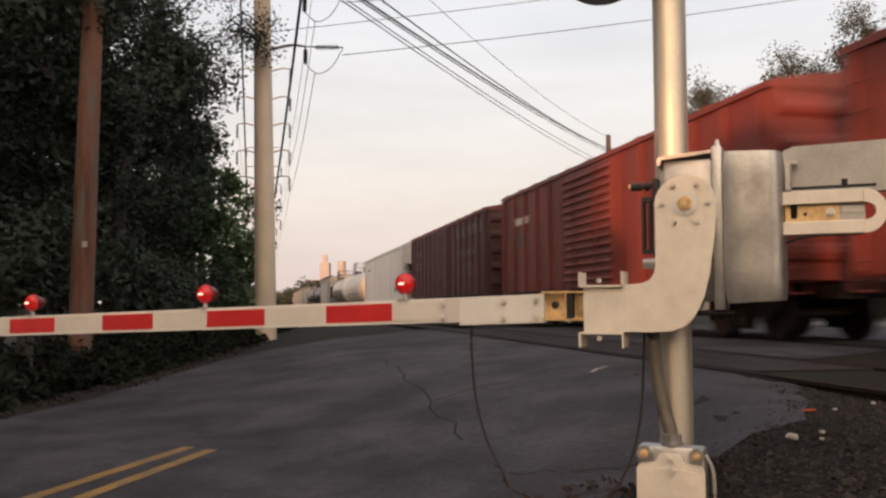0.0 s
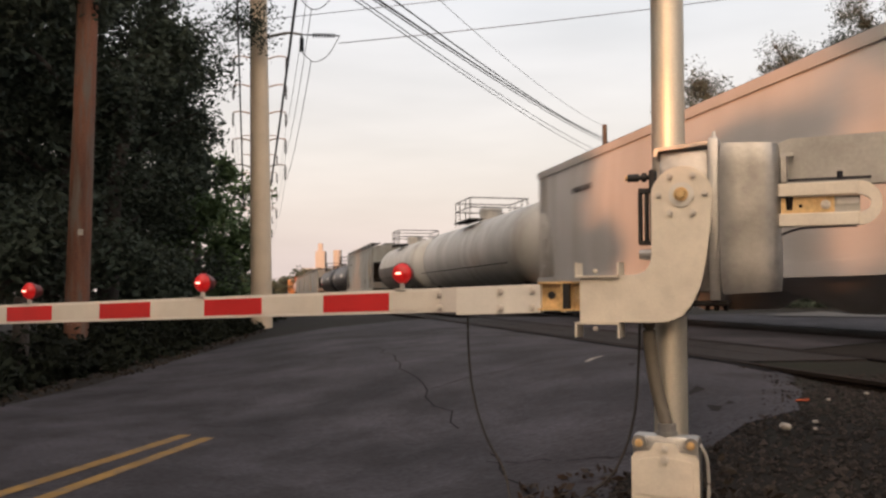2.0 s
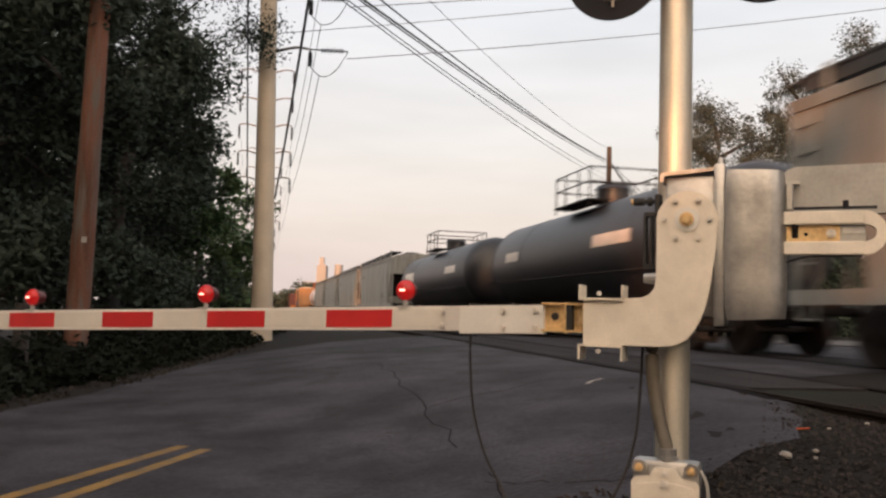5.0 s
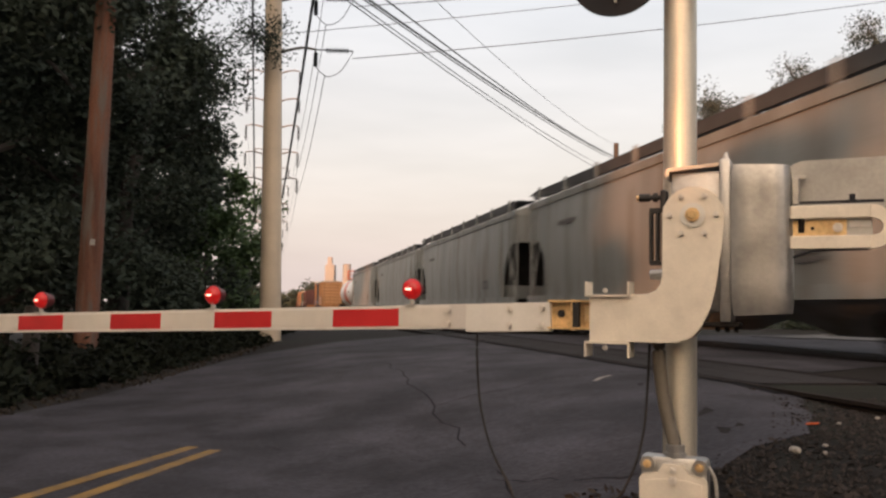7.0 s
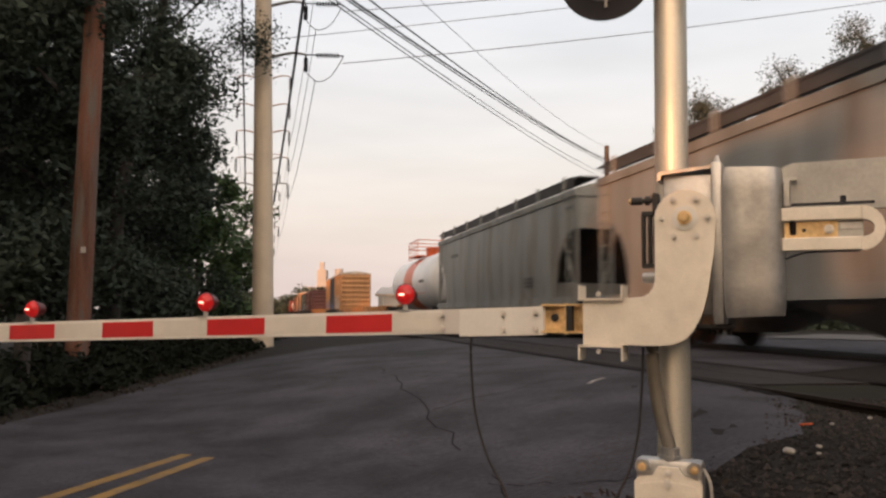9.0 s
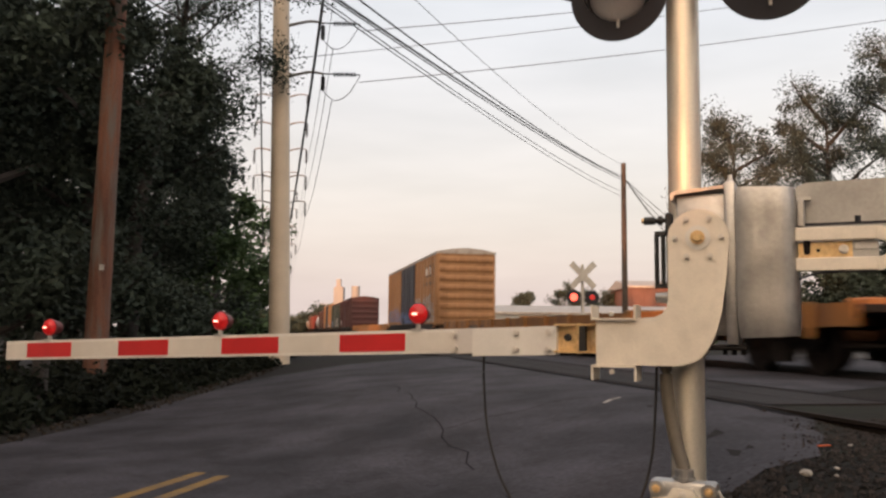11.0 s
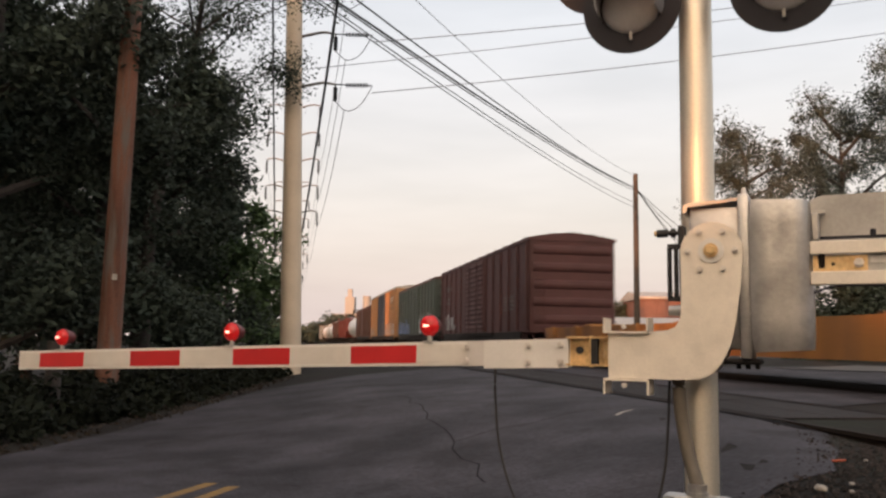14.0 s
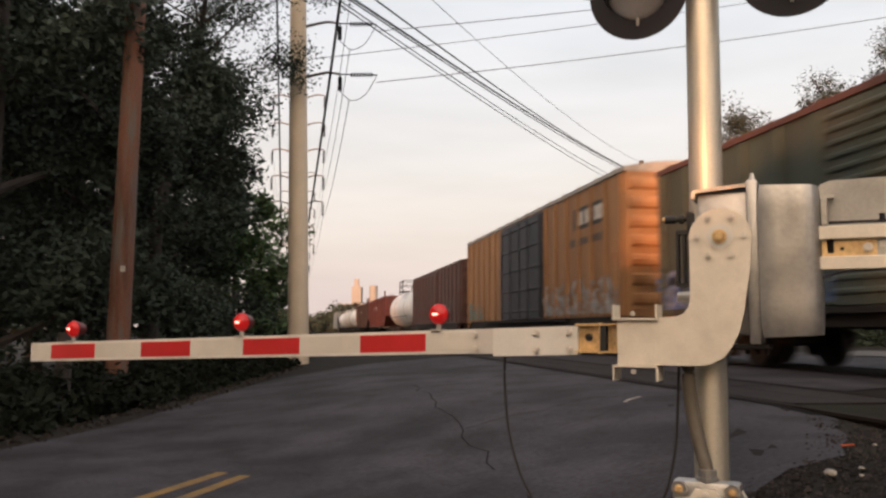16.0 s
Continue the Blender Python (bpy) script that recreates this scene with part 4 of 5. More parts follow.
    # lamps
    for x in (1.46, 2.775, 4.19):
        z = top(x)
        st = B()
        cyl(st, (x, -0.095, z), (x, -0.095, z + 0.035), 0.014, seg=8)
        bx(st, x - 0.03, x + 0.03, -0.125, -0.065, z - 0.004, z + 0.006)
        lamp = part("lamp", st, "galv", g, "red lamp on the gate arm")
        ln = B()
        bmesh.ops.create_uvsphere(ln, u_segments=24, v_segments=14, radius=0.055, matrix=Matrix.Translation((x, -0.095, z + 0.085)) @ Matrix.Diagonal((1, 0.8, 1, 1)))
        part("lens", ln, "lens", lamp, "red glowing lens", smooth=True)
        hs = B()
        cyl(hs, (x, -0.165, z + 0.085), (x, -0.098, z + 0.085), 0.038, 0.058, seg=24)
        part("lamp_case", hs, "lamp_case", lamp, "dark red lamp case", smooth=True)
        rim = B()
        tube(rim, [(x + 0.055 * math.cos(a), -0.095, z + 0.085 + 0.055 * math.sin(a)) for a in (2 * math.pi * k / 24 for k in range(25))], 0.005, 6)
        part("lens_rim", rim, "lamp_case", lamp)
        ht = B()
        bx(ht, x - 0.014, x + 0.018, -0.053, -0.047, z + 0.079, z + 0.090, 0.0025)
        part("filament", ht, "hot", lamp)
    # counterweight arms, joined by a rounded end
    for z in (-0.034, -0.166):
        w = B()
        bx(w, -0.73, -0.41, -0.06, -0.02, z, z + 0.058, 0.004)
        part("counterweight_bar", w, "plate", g)
    cap = B()
    pts = [(-0.73 - 0.088 * math.sin(a), -0.071 + 0.095 * math.cos(a)) for a in (math.pi * k / 14 for k in range(15))]
    inner = [(-0.73 - 0.046 * math.sin(a), -0.071 + 0.037 * math.cos(a)) for a in (math.pi * k / 14 for k in range(14, -1, -1))]
    slab(cap, pts + inner, -0.058, -0.022)
    bmesh.ops.triangulate(cap, faces=[f for f in cap.faces if len(f.verts) > 4])
    part("counterweight_cap", cap, "plate", g)
    # black tube along the lower bar's curved underside
    lip = B()
    tube(lip, curve_pts([(-0.42, -0.03, -0.20), (-0.47, -0.03, -0.182), (-0.53, -0.03, -0.171), (-0.72, -0.03, -0.168)], 6), 0.006, 6)
    part("bar_lip", lip, "black", g)
    pl = B()
    bx(pl, -0.635, -0.42, -0.075, -0.045, -0.106, -0.036)
    part("gold_plate", pl, "brass", g, "gold-passivated steel plate")
    bolt(g, -0.60, -0.045, -0.072, 0.015)
    st = B()
    cyl(st, (-0.50, -0.046, -0.075), (-0.50, -0.042, -0.075), 0.008, seg=10)
    cyl(st, (-0.455, -0.05, -0.09), (-0.455, -0.035, -0.03), 0.014, seg=8)
    part("rusty_stud", st, "rail", g)
    bx2 = B()
    bx(bx2, -0.735, -0.635, -0.060, -0.048, -0.106, -0.036)
    part("slot_backing", bx2, "galv", g)
    bx2 = B()
    bx(bx2, -0.73, -0.645, -0.047, -0.043, -0.072, -0.044)
    part("slot_plate", bx2, "text", g)
    bm = B()
    out = [(-0.39, 0.02), (-0.39, 0.18), (-0.42, 0.22), (-0.46, 0.235), (-1.35, 0.245), (-1.35, 0.02)]
    slab(bm, out, -0.16, -0.10)
    part("counterweight", bm, "galv", g, "grey galvanised counterweight plate")
    rod = B()
    bx(rod, -0.78, -0.45, -0.07, -0.045, 0.036, 0.046)
    part("edge_rod", rod, "black", g)
    nb = B()
    cyl(nb, (-0.66, -0.08, 0.04), (-0.66, -0.08, 0.075), 0.012, seg=8)
    part("peg", nb, "black", g)
    return g


def gate_mechanism():
    g = thing("gate_mechanism", GATE, "cast aluminium gate mechanism housing clamped to the mast", "gate mechanism")
    b = B()
    bx(b, -0.135, 0.105, -0.175, -0.06, -0.45, 0.205, 0.012, 2)
    part("case", b, "cast", g, "grey cast case", smooth=True)
    lid = B()
    slab(lid, [(0.128, 0.178), (0.128, 0.212), (0.11, 0.220), (-0.12, 0.238), (-0.12, 0.222), (0.108, 0.204), (0.112, 0.178)], -0.18, -0.03)
    bmesh.ops.triangulate(lid, faces=[f for f in lid.faces if len(f.verts) > 4])
    part("case_lid", lid, "cast", g)
    fl = B()
    bx(fl, -0.165, -0.115, -0.20, -0.01, -0.49, 0.25, 0.01, 2)
    part("flange", fl, "cast", g, smooth=True)
    # big cover with softly dented faces
    cv = B()
    n = 14
    secs = []
    for k in range(n + 1):
        z = -0.46 + 0.68 * k / n
        edge = 0.03 * (1 - min(1, min(k, n - k) / 2.0)) ** 2
        dent = 0.005 * noise.noise(Vector((k * 0.37, 2.1, 0.5)))
        ring = []
        for (x, y) in ((-0.165, 0.0), (-0.20, 0.012), (-0.245, 0.010 - dent), (-0.30, 0.012 - dent), (-0.355, 0.014), (-0.392, 0.0), (-0.415, -0.03), (-0.42, -0.10), (-0.42, -0.20), (-0.165, -0.20)):
            cx, cy = -0.31, -0.09
            ring.append((cx + (x - cx) * (1 - edge * 2), cy + (y - cy) * (1 - edge * 3), z - (x + 0.165) * -0.05 * (1 if k > n / 2 else -1)))
        secs.append(ring)
    loft(cv, secs)
    part("cover", cv, "cast", g, "dented cast aluminium cover", smooth=True)
    hg = B()
    bx(hg, -0.45, -0.418, -0.10, -0.03, 0.03, 0.15, 0.006)
    bx(hg, -0.475, -0.418, -0.09, -0.05, 0.15, 0.165)
    part("hinge", hg, "cast", g)
    tp = B()
    cyl(tp, (-0.14, -0.06, 0.24), (-0.14, -0.06, 0.285), 0.018, 0.008, seg=8)
    part("lid_pin", tp, "cast", g)
    # switch latch beside the head
    la = B()
    cyl(la, (0.20, -0.05, 0.088), (0.12, -0.05, 0.088), 0.011, seg=12)
    cyl(la, (0.185, -0.05, 0.088), (0.165, -0.05, 0.088), 0.022, seg=12)
    cyl(la, (0.25, -0.05, 0.088), (0.20, -0.05, 0.088), 0.019, seg=10)
    bx(la, 0.12, 0.15, -0.08, -0.02, 0.02, 0.12, 0.006)
    part("latch", la, "rubber", g)
    tip = B()
    cyl(tip, (0.262, -0.05, 0.088), (0.248, -0.05, 0.088), 0.013, seg=10)
    part("latch_tip", tip, "brass", g)
    bf = B()
    for z in (-0.23, 0.015):
        bx(bf, 0.13, 0.20, -0.09, -0.03, z, z + 0.02)
    for x in (0.135, 0.16, 0.19):
        bx(bf, x, x + 0.012, -0.09, -0.03, -0.22, 0.02)
    part("buffer", bf, "rubber", g, "black buffer cage")
    lg = B()
    cyl(lg, (0.20, -0.05, -0.275), (0.13, -0.05, -0.275), 0.022, 0.03, seg=10)
    part("lug", lg, "cast", g)
    mt = B()
    bx(mt, -0.20, 0.10, -0.17, -0.03, -0.515, -0.49, 0.008)
    for x in (-0.18, -0.14, -0.10):
        cyl(mt, (x, -0.07, -0.535), (x, -0.07, -0.50), 0.011, seg=8)
    part("base_fitting", mt, "under", g)


def signal_mast():
    base = GATE @ Vector((0.083, -0.237, 0))
    gz = lie(base.x, base.y)
    g = thing("signal_mast", Matrix.Translation((base.x, base.y, gz)) @ GATE.to_3x3().to_4x4(), "bright aluminium signal mast with black flashing-light discs", "signal mast")
    m = B()
    cyl(m, (0.012, 0, 0.02), (0.0, 0, 3.6), 0.079, seg=48)
    part("mast", m, "mast", g, smooth=True)
    f = B()
    cyl(f, (0, 0, -0.03), (0, 0, 0.06), 0.14, 0.10, seg=24)
    bx(f, -0.18, 0.18, -0.12, 0.12, -0.1, 0.012, 0.01)
    part("base_casting", f, "cast", g, smooth=True)
    for k in range(4):
        bolt(g, 0.15 * (1 if k % 2 else -1), 0.09 * (1 if k < 2 else -1), 0.02)
    h = 2.92 - gz
    ca = B()
    cyl(ca, (-0.62, 0.0, h + 0.36), (0.62, 0.0, h + 0.36), 0.03, seg=12)
    bx(ca, -0.1, 0.1, -0.09, 0.09, h + 0.3, h + 0.42, 0.02)
    for xx in (0.295, -0.415):
        cyl(ca, (xx, 0.0, h), (xx, 0.0, h + 0.36), 0.025, seg=10)
    part("crossarm", ca, "galv", g)
    for x, y, z, out in ((0.295, 0.10, h, 1), (-0.415, 0.10, h + 0.005, 1), (0.56, -0.20, h + 0.36, -1), (-0.60, -0.20, h + 0.36, -1)):
        d = B()
        cyl(d, (x, y, z), (x, y + out * 0.012, z), 0.245, seg=48)
        disc = part("disc", d, "black", g, "black round background disc", smooth=True)
        hs = B()
        cyl(hs, (x, y - out * 0.13, z), (x, y, z), 0.07, 0.12, seg=20)
        part("lamp_housing", hs, "black", disc, smooth=True)
        hd = B()
        n = 18
        rows_ = []
        for t_, rr in ((0.0, 0.165), (0.30, 0.155)):
            for q in (0, -0.006):
                rows_.append([(x + (rr + q) * math.cos(a), y + out * (0.012 + t_ * (0.45 + 0.55 * max(0.0, math.sin(a)))), z + (rr + q) * math.sin(a)) for a in (math.radians(-25 + 230 * k / n) for k in range(n + 1))])
        vr = [[hd.verts.new(p) for p in r_] for r_ in rows_]
        for a_, b_ in ((0, 2), (1, 3), (0, 1), (2, 3)):
            for k in range(n):
                hd.faces.new((vr[a_][k], vr[a_][k + 1], vr[b_][k + 1], vr[b_][k]))
        part("hood", hd, "hood", disc, "grey hood over the lamp", smooth=True)
        ln = B()
        bmesh.ops.create_uvsphere(ln, u_segments=24, v_segments=10, radius=0.15, matrix=Matrix.Translation((x, y + out * 0.012, z)) @ Matrix.Diagonal((1, 0.25, 1, 1)))
        part("lens", ln, "hood" if out > 0 else "dull_lens", disc, "unlit lamp face", smooth=True)
        pn = B()
        cyl(pn, (x, y + out * 0.03, z - 0.185), (x, y + out * 0.03, z - 0.145), 0.008, seg=8)
        part("lens_clip", pn, "galv", disc)


def junction_box():
    c = GATE @ Vector((0.09, -0.02, 0))
    gz = lie(c.x, c.y)
    g = thing("junction_box", Matrix.Translation((c.x, c.y, 0.055)) @ GATE.to_3x3().to_4x4(), "cast aluminium junction box with bolted cover at the mast foot", "junction box")
    b = B()
    bx(b, -0.15, 0.15, -0.10, -0.005, gz - 0.05, 0.50, 0.02, 2)
    part("case", b, "cast", g, smooth=True)
    cv = B()
    slab(cv, [(-0.15, gz + 0.02), (-0.15, 0.40), (-0.135, 0.42), (-0.07, 0.43), (-0.045, 0.47), (0.045, 0.47), (0.07, 0.43), (0.135, 0.42), (0.15, 0.40), (0.15, gz + 0.02)], 0.0, 0.022)
    part("cover", cv, "plate", g, "pale cast cover")
    ring = B()
    slab(ring, [(-0.125, gz + 0.05), (-0.125, 0.39), (-0.05, 0.405), (0.05, 0.405), (0.125, 0.39), (0.125, gz + 0.05)], 0.022, 0.028)
    part("raised_panel", ring, "plate", g)
    for x, z in ((-0.115, 0.465), (0.115, 0.465)):
        e = B()
        cyl(e, (x, -0.02, z), (x, 0.02, z), 0.034, seg=16)
        part("ear", e, "cast", g, smooth=True)
        bolt(g, x, 0.018, z, 0.014, m="brass")
    bolt(g, 0, 0.02, 0.445, 0.012)
    bolt(g, 0, 0.026, 0.40, 0.015)
    bd = B()
    tube(bd, curve_pts([(-0.17, -0.03, gz), (-0.185, -0.02, 0.25), (-0.18, -0.02, 0.40), (-0.15, -0.02, 0.47)], 8), 0.008, 6)
    part("hasp_rod", bd, "galv", g)
    nut = B()
    cyl(nut, (0.0, -0.05, 0.49), (0.0, -0.05, 0.55), 0.043, seg=12)
    cyl(nut, (0.0, -0.05, 0.50), (0.0, -0.05, 0.515), 0.05, seg=12)
    part("hose_nut", nut, "cast", g)
    ho = thing("conduit_hose", GATE, "grey flexible conduit hose between housing and box", "hose")
    t = B()
    tube(t, curve_pts([(0.165, -0.10, -0.47), (0.168, -0.10, -0.55), (0.168, -0.10, -0.66), (0.156, -0.11, -0.80), (0.126, -0.10, -0.95), (0.096, -0.08, -1.05), (0.090, -0.07, -1.12)], 8), 0.031, 18)
    part("hose", t, "hose", ho, smooth=True)


def cables():
    ca = thing("black_cable", Matrix(), "thin black cable hanging from the gate arm to the ground", "cable", "hanging cables")
    a = GATE @ Vector((1.085, -0.10, -0.56))
    t = B()
    p1 = [a, a + Vector((0.0, 0.0, -0.14)), a + Vector((0.02, -0.02, -0.38)), a + Vector((0.08, -0.06, -0.60)), a + Vector((0.18, -0.10, -0.80))]
    g1 = Vector((0.35, 4.3, 0))
    p1.append(Vector((g1.x, g1.y, lie(g1.x, g1.y) + 0.03)))
    tube(t, curve_pts(p1, 10), 0.0065, 8)
    part("cable", t, "rubber", ca, smooth=True)
    cb = thing("black_cable", Matrix(), "thin black cable hanging from the gate bracket to the ground", "cable", "hanging cables")
    b = GATE @ Vector((0.215, -0.12, -0.60))
    t = B()
    p2 = [b, b + Vector((-0.01, 0, -0.2)), b + Vector((-0.03, 0, -0.42)), b + Vector((-0.09, 0.0, -0.62)), b + Vector((-0.2, 0.0, -0.76))]
    e = Vector((0.45, 4.25, 0))
    p2.append(Vector((e.x, e.y, lie(e.x, e.y) + 0.03)))
    tube(t, curve_pts(p2, 10), 0.0065, 8)
    part("cable", t, "rubber", cb, smooth=True)


gate_arm()
gate_mechanism()
signal_mast()
junction_box()
cables()

# ---- poles and wires ----


def wood_pole():
    g = thing("utility_pole", pose(-6.02, 14.7, 0), "reddish-brown creosoted wooden utility pole", "utility pole")
    b = B()
    n = 20
    rows_ = []
    for k in range(n + 1):
        z = -0.2 + 9.7 * k / n
        r = 0.20 - 0.0045 * z
        rows_.append([((r + 0.006 * noise.noise(Vector((i * 1.3, z * 0.5, 3)))) * math.cos(2 * math.pi * i / 28) - 0.10 + 0.012 * z, (r + 0.006 * noise.noise(Vector((i * 1.3, z * 0.5, 3)))) * math.sin(2 * math.pi * i / 28), z) for i in range(28)])
    loft(b, rows_)
    part("shaft", b, "wood", g, smooth=True)
    t = B()
    bx(t, -0.02, 0.06, -0.205, -0.188, 2.2, 2.3)
    part("tag", t, "galv", g, "small metal tag")
    s = thing("wooden_post", pose(-6.05, 12.6, 0), "short weathered wooden post in the weeds", "post")
    p = B()
    cyl(p, (0, 0, -0.1), (0.02, 0, 1.15), 0.12, 0.11, seg=14)
    part("shaft", p, "bark", s, smooth=True)


wood_pole()


def steel_pole(x, y, first=False):
    z0 = lie(x, y)
    g = thing("transmission_pole", pose(x, y, z0), "tapered steel transmission pole with curved arms and insulators", "transmission pole", "transmission poles")
    b = B()
    cyl(b, (0, 0, -0.2), (-0.40 if first else 0, 0, 18.5), 0.31 if first else 0.33, 0.19, seg=24)
    part("shaft", b, "steel_pole", g, smooth=True)
    for i, z in enumerate((8.55, 10.1, 11.7, 13.3, 15.0)):
        for sx in ((1,) if first else (-1, 1)):
            a = B()
            ln = 1.25 if first else 1.55
            tube(a, curve_pts([(0, 0, z - 0.42 if not first else z - 0.14), (sx * 0.45, 0, z - 0.12 if not first else z - 0.03), (sx * ln * 0.7, 0, z + 0.05), (sx * ln, 0, z)], 6), 0.055, 8, 0.035)
            arm = part("arm", a, "pole_arm", g, "curved steel arm", m=pose(-0.0215 * z if first else 0, 0, 0))
            ins = B()
            if first:
                for k in range(8):
                    cyl(ins, (ln + 0.32 + k * 0.085, 0, z - 0.02), (ln + 0.36 + k * 0.085, 0, z - 0.02), 0.075, 0.06, seg=12)
                cyl(ins, (ln, 0, z), (ln + 1.1, 0, z - 0.03), 0.02, seg=6)
                for k in range(7):
                    cyl(ins, (ln, 0, z - 0.1 - k * 0.06), (ln, 0, z - 0.13 - k * 0.06), 0.065, seg=12)
                cyl(ins, (ln, 0, z), (ln, 0, z - 0.52), 0.02, seg=6)
            else:
                for k in range(8):
                    cyl(ins, (sx * ln, 0, z - 0.1 - k * 0.09), (sx * ln, 0, z - 0.14 - k * 0.09), 0.075, seg=8)
                cyl(ins, (sx * ln, 0, z), (sx * ln, 0, z - 0.9), 0.02, seg=6)
            part("insulator", ins, "porcelain", arm, "dark insulator string", smooth=False)
            if first:
                jl = B()
                tube(jl, curve_pts([(ln, 0, z - 0.52), (ln + 0.35, 0, z - 0.8), (ln + 0.75, 0, z - 0.62), (ln + 1.1, 0, z - 0.05)], 8), 0.012, 6)
                part("jumper_wire", jl, "wire", arm)
    if first:
        w = B()
        bx(w, -0.25, 0.02, -0.5, -0.35, 0.0, 0.16, 0.05)
        pk = tagged(part("paper_litter", w, "text"), "crumpled white litter at the pole foot", "litter")
        pk.matrix_basis = pose(x, y, z0)
    return g


LINE_X, LINE_Y = -4.93, 24.5
steel_pole(LINE_X, LINE_Y, True)
for k in range(1, 8):
    d = 24.5 + 25.0 * k
    steel_pole(-0.2035 * d - 0.12 - 0.05 * k, d)


def wire(name_pts, r, material, label, sag=0.5):
    g = tagged(part("overhead_wire", tube(B(), sag_line(name_pts[0], name_pts[1], sag, 26), r, 5), material), label, "wire", "overhead wires")
    return g


FAR = Vector((9.4, 46.0, 0))


def far_pole():
    g = thing("utility_pole", pose(FAR.x, FAR.y, 0.4), "dark wooden utility pole beyond the tracks", "utility pole")
    b = B()
    cyl(b, (0, 0, 0), (0, 0, 10.1), 0.17, 0.13, seg=14)
    part("shaft", b, "tie", g, smooth=True)


far_pole()
# bundle of cables from over the road to the far pole
for x0, z1, r, sag in ((-4.40, 9.80, 0.016, 0.47), (-4.96, 9.70, 0.022, 0.33), (-4.99, 9.58, 0.014, 0.35), (-4.91, 8.92, 0.011, 0.40), (-4.97, 8.64, 0.011, 0.37)):
    wire(((x0, 5.0, 6.15), (9.3, 46, z1)), r, "wire", "black overhead cable running to the far pole", sag)
for b, r in (((22.0, 75, 9.3), 0.02), ((23.0, 70, 8.0), 0.02), ((20, 66, 6.5), 0.02), ((19, 62, 5.5), 0.02)):
    wire(((9.4, 46, 9.7), b), r, "wire", "black overhead cable beyond the far pole", 0.6)
wire(((-3.78, 12.0, 9.2), (9.35, 46, 10.43)), 0.009, "wire_pale", "pale overhead wire crossing the sky", 0.70)
# dark cables that come down to the steel pole
wire(((-0.91, 8.0, 7.75), (-4.68, 24.3, 4.35)), 0.026, "wire", "thick black cable coming down to the steel pole", 0.30)
wire(((-2.05, 8.0, 8.3), (-5.44, 24.3, 3.6)), 0.018, "wire", "black cable coming down to the steel pole", 0.2)
# the lines that turn off at the steel pole
for z, z1 in ((8.52, 15.6), (10.08, 17.35), (11.68, 19.0), (13.3, 20.6)):
    wire(((-2.78, 24.5, z), (26, 34, z1)), 0.013, "wire", "power line turning off at the steel pole", 0.3)
wire(((-5.3, 27.0, 10.05), (26, 34, 17.1)), 0.012, "wire", "power line crossing the sky behind the steel pole", 0.3)
for z in (8.0, 9.55, 11.15):
    for k in range(4):
        d0, d1 = 24.5 + 25 * k, 49.5 + 25 * k
        for sx in (-1, 1):
            if k == 0 and sx < 0:
                continue
            wire(((-0.2035 * d0 - 0.1 + sx * 1.5, d0, z), (-0.2035 * d1 - 0.15 + sx * 1.55, d1, z - 0.15)), 0.012, "wire_pale", "pale power line along the poles", 0.5)

# ---- road markings, cracks, stones ----


def strip(name, pts, w, lift, material, label, category):
    bm = B()
    P = [Vector((x, y, 0)) for x, y in pts]
    prev = None
    for i, p in enumerate(P):
        d = (P[min(i + 1, len(P) - 1)] - P[max(i - 1, 0)]).normalized()
        n = Vector((-d.y, d.x, 0))
        cur = [bm.verts.new((q.x, q.y, lie(q.x, q.y) + lift)) for q in (p - n * w / 2, p + n * w / 2)]
        if prev:
            bm.faces.new((prev[0], cur[0], cur[1], prev[1]))
        prev = cur
    bmesh.ops.recalc_face_normals(bm, faces=bm.faces[:])
    return tagged(part(name, bm, material), label, category, kind="structure")


for off in (-0.11, 0.11):
    pts = []
    for k in range(30):
        y = (7.31 if off > 0 else 7.45) - k * 0.5
        pts.append((-1.9 + (y - 7.31) * 0.20 if off > 0 else -2.13 + (y - 7.45) * 0.232, y))
    strip("centre_line", pts, 0.11, 0.008, "yellow_line", "worn yellow double centre line on the asphalt", "road marking")
rng = random.Random(5)


def wander(pts, n=6, amp=0.06):
    out = []
    for a, b in zip(pts, pts[1:]):
        for k in range(n):
            t = k / n
            out.append((a[0] + (b[0] - a[0]) * t + rng.uniform(-amp, amp), a[1] + (b[1] - a[1]) * t + rng.uniform(-amp, amp)))
    return out + [pts[-1]]


strip("road_crack", wander([(-0.9, 13.0), (-0.5, 11.0), (-0.1, 8.5), (0.25, 6.2), (0.55, 4.8), (0.62, 4.0)]), 0.014, 0.007, "crack", "dark sealed crack in the asphalt", "crack")
strip("road_crack", wander([(-3.9, 12.0), (-2.2, 12.6), (-0.9, 13.0)]), 0.02, 0.007, "crack", "dark crack in the asphalt", "crack")
strip("road_crack", wander([(-3.0, 17.0), (-1.0, 15.5), (1.5, 14.0)]), 0.025, 0.007, "crack", "dark crack in the asphalt", "crack")
strip("pale_scuff", [(1.52, 8.75), (1.62, 8.95), (1.75, 9.1)], 0.045, 0.008, "white_stone", "pale scuff on the asphalt", "scuff")
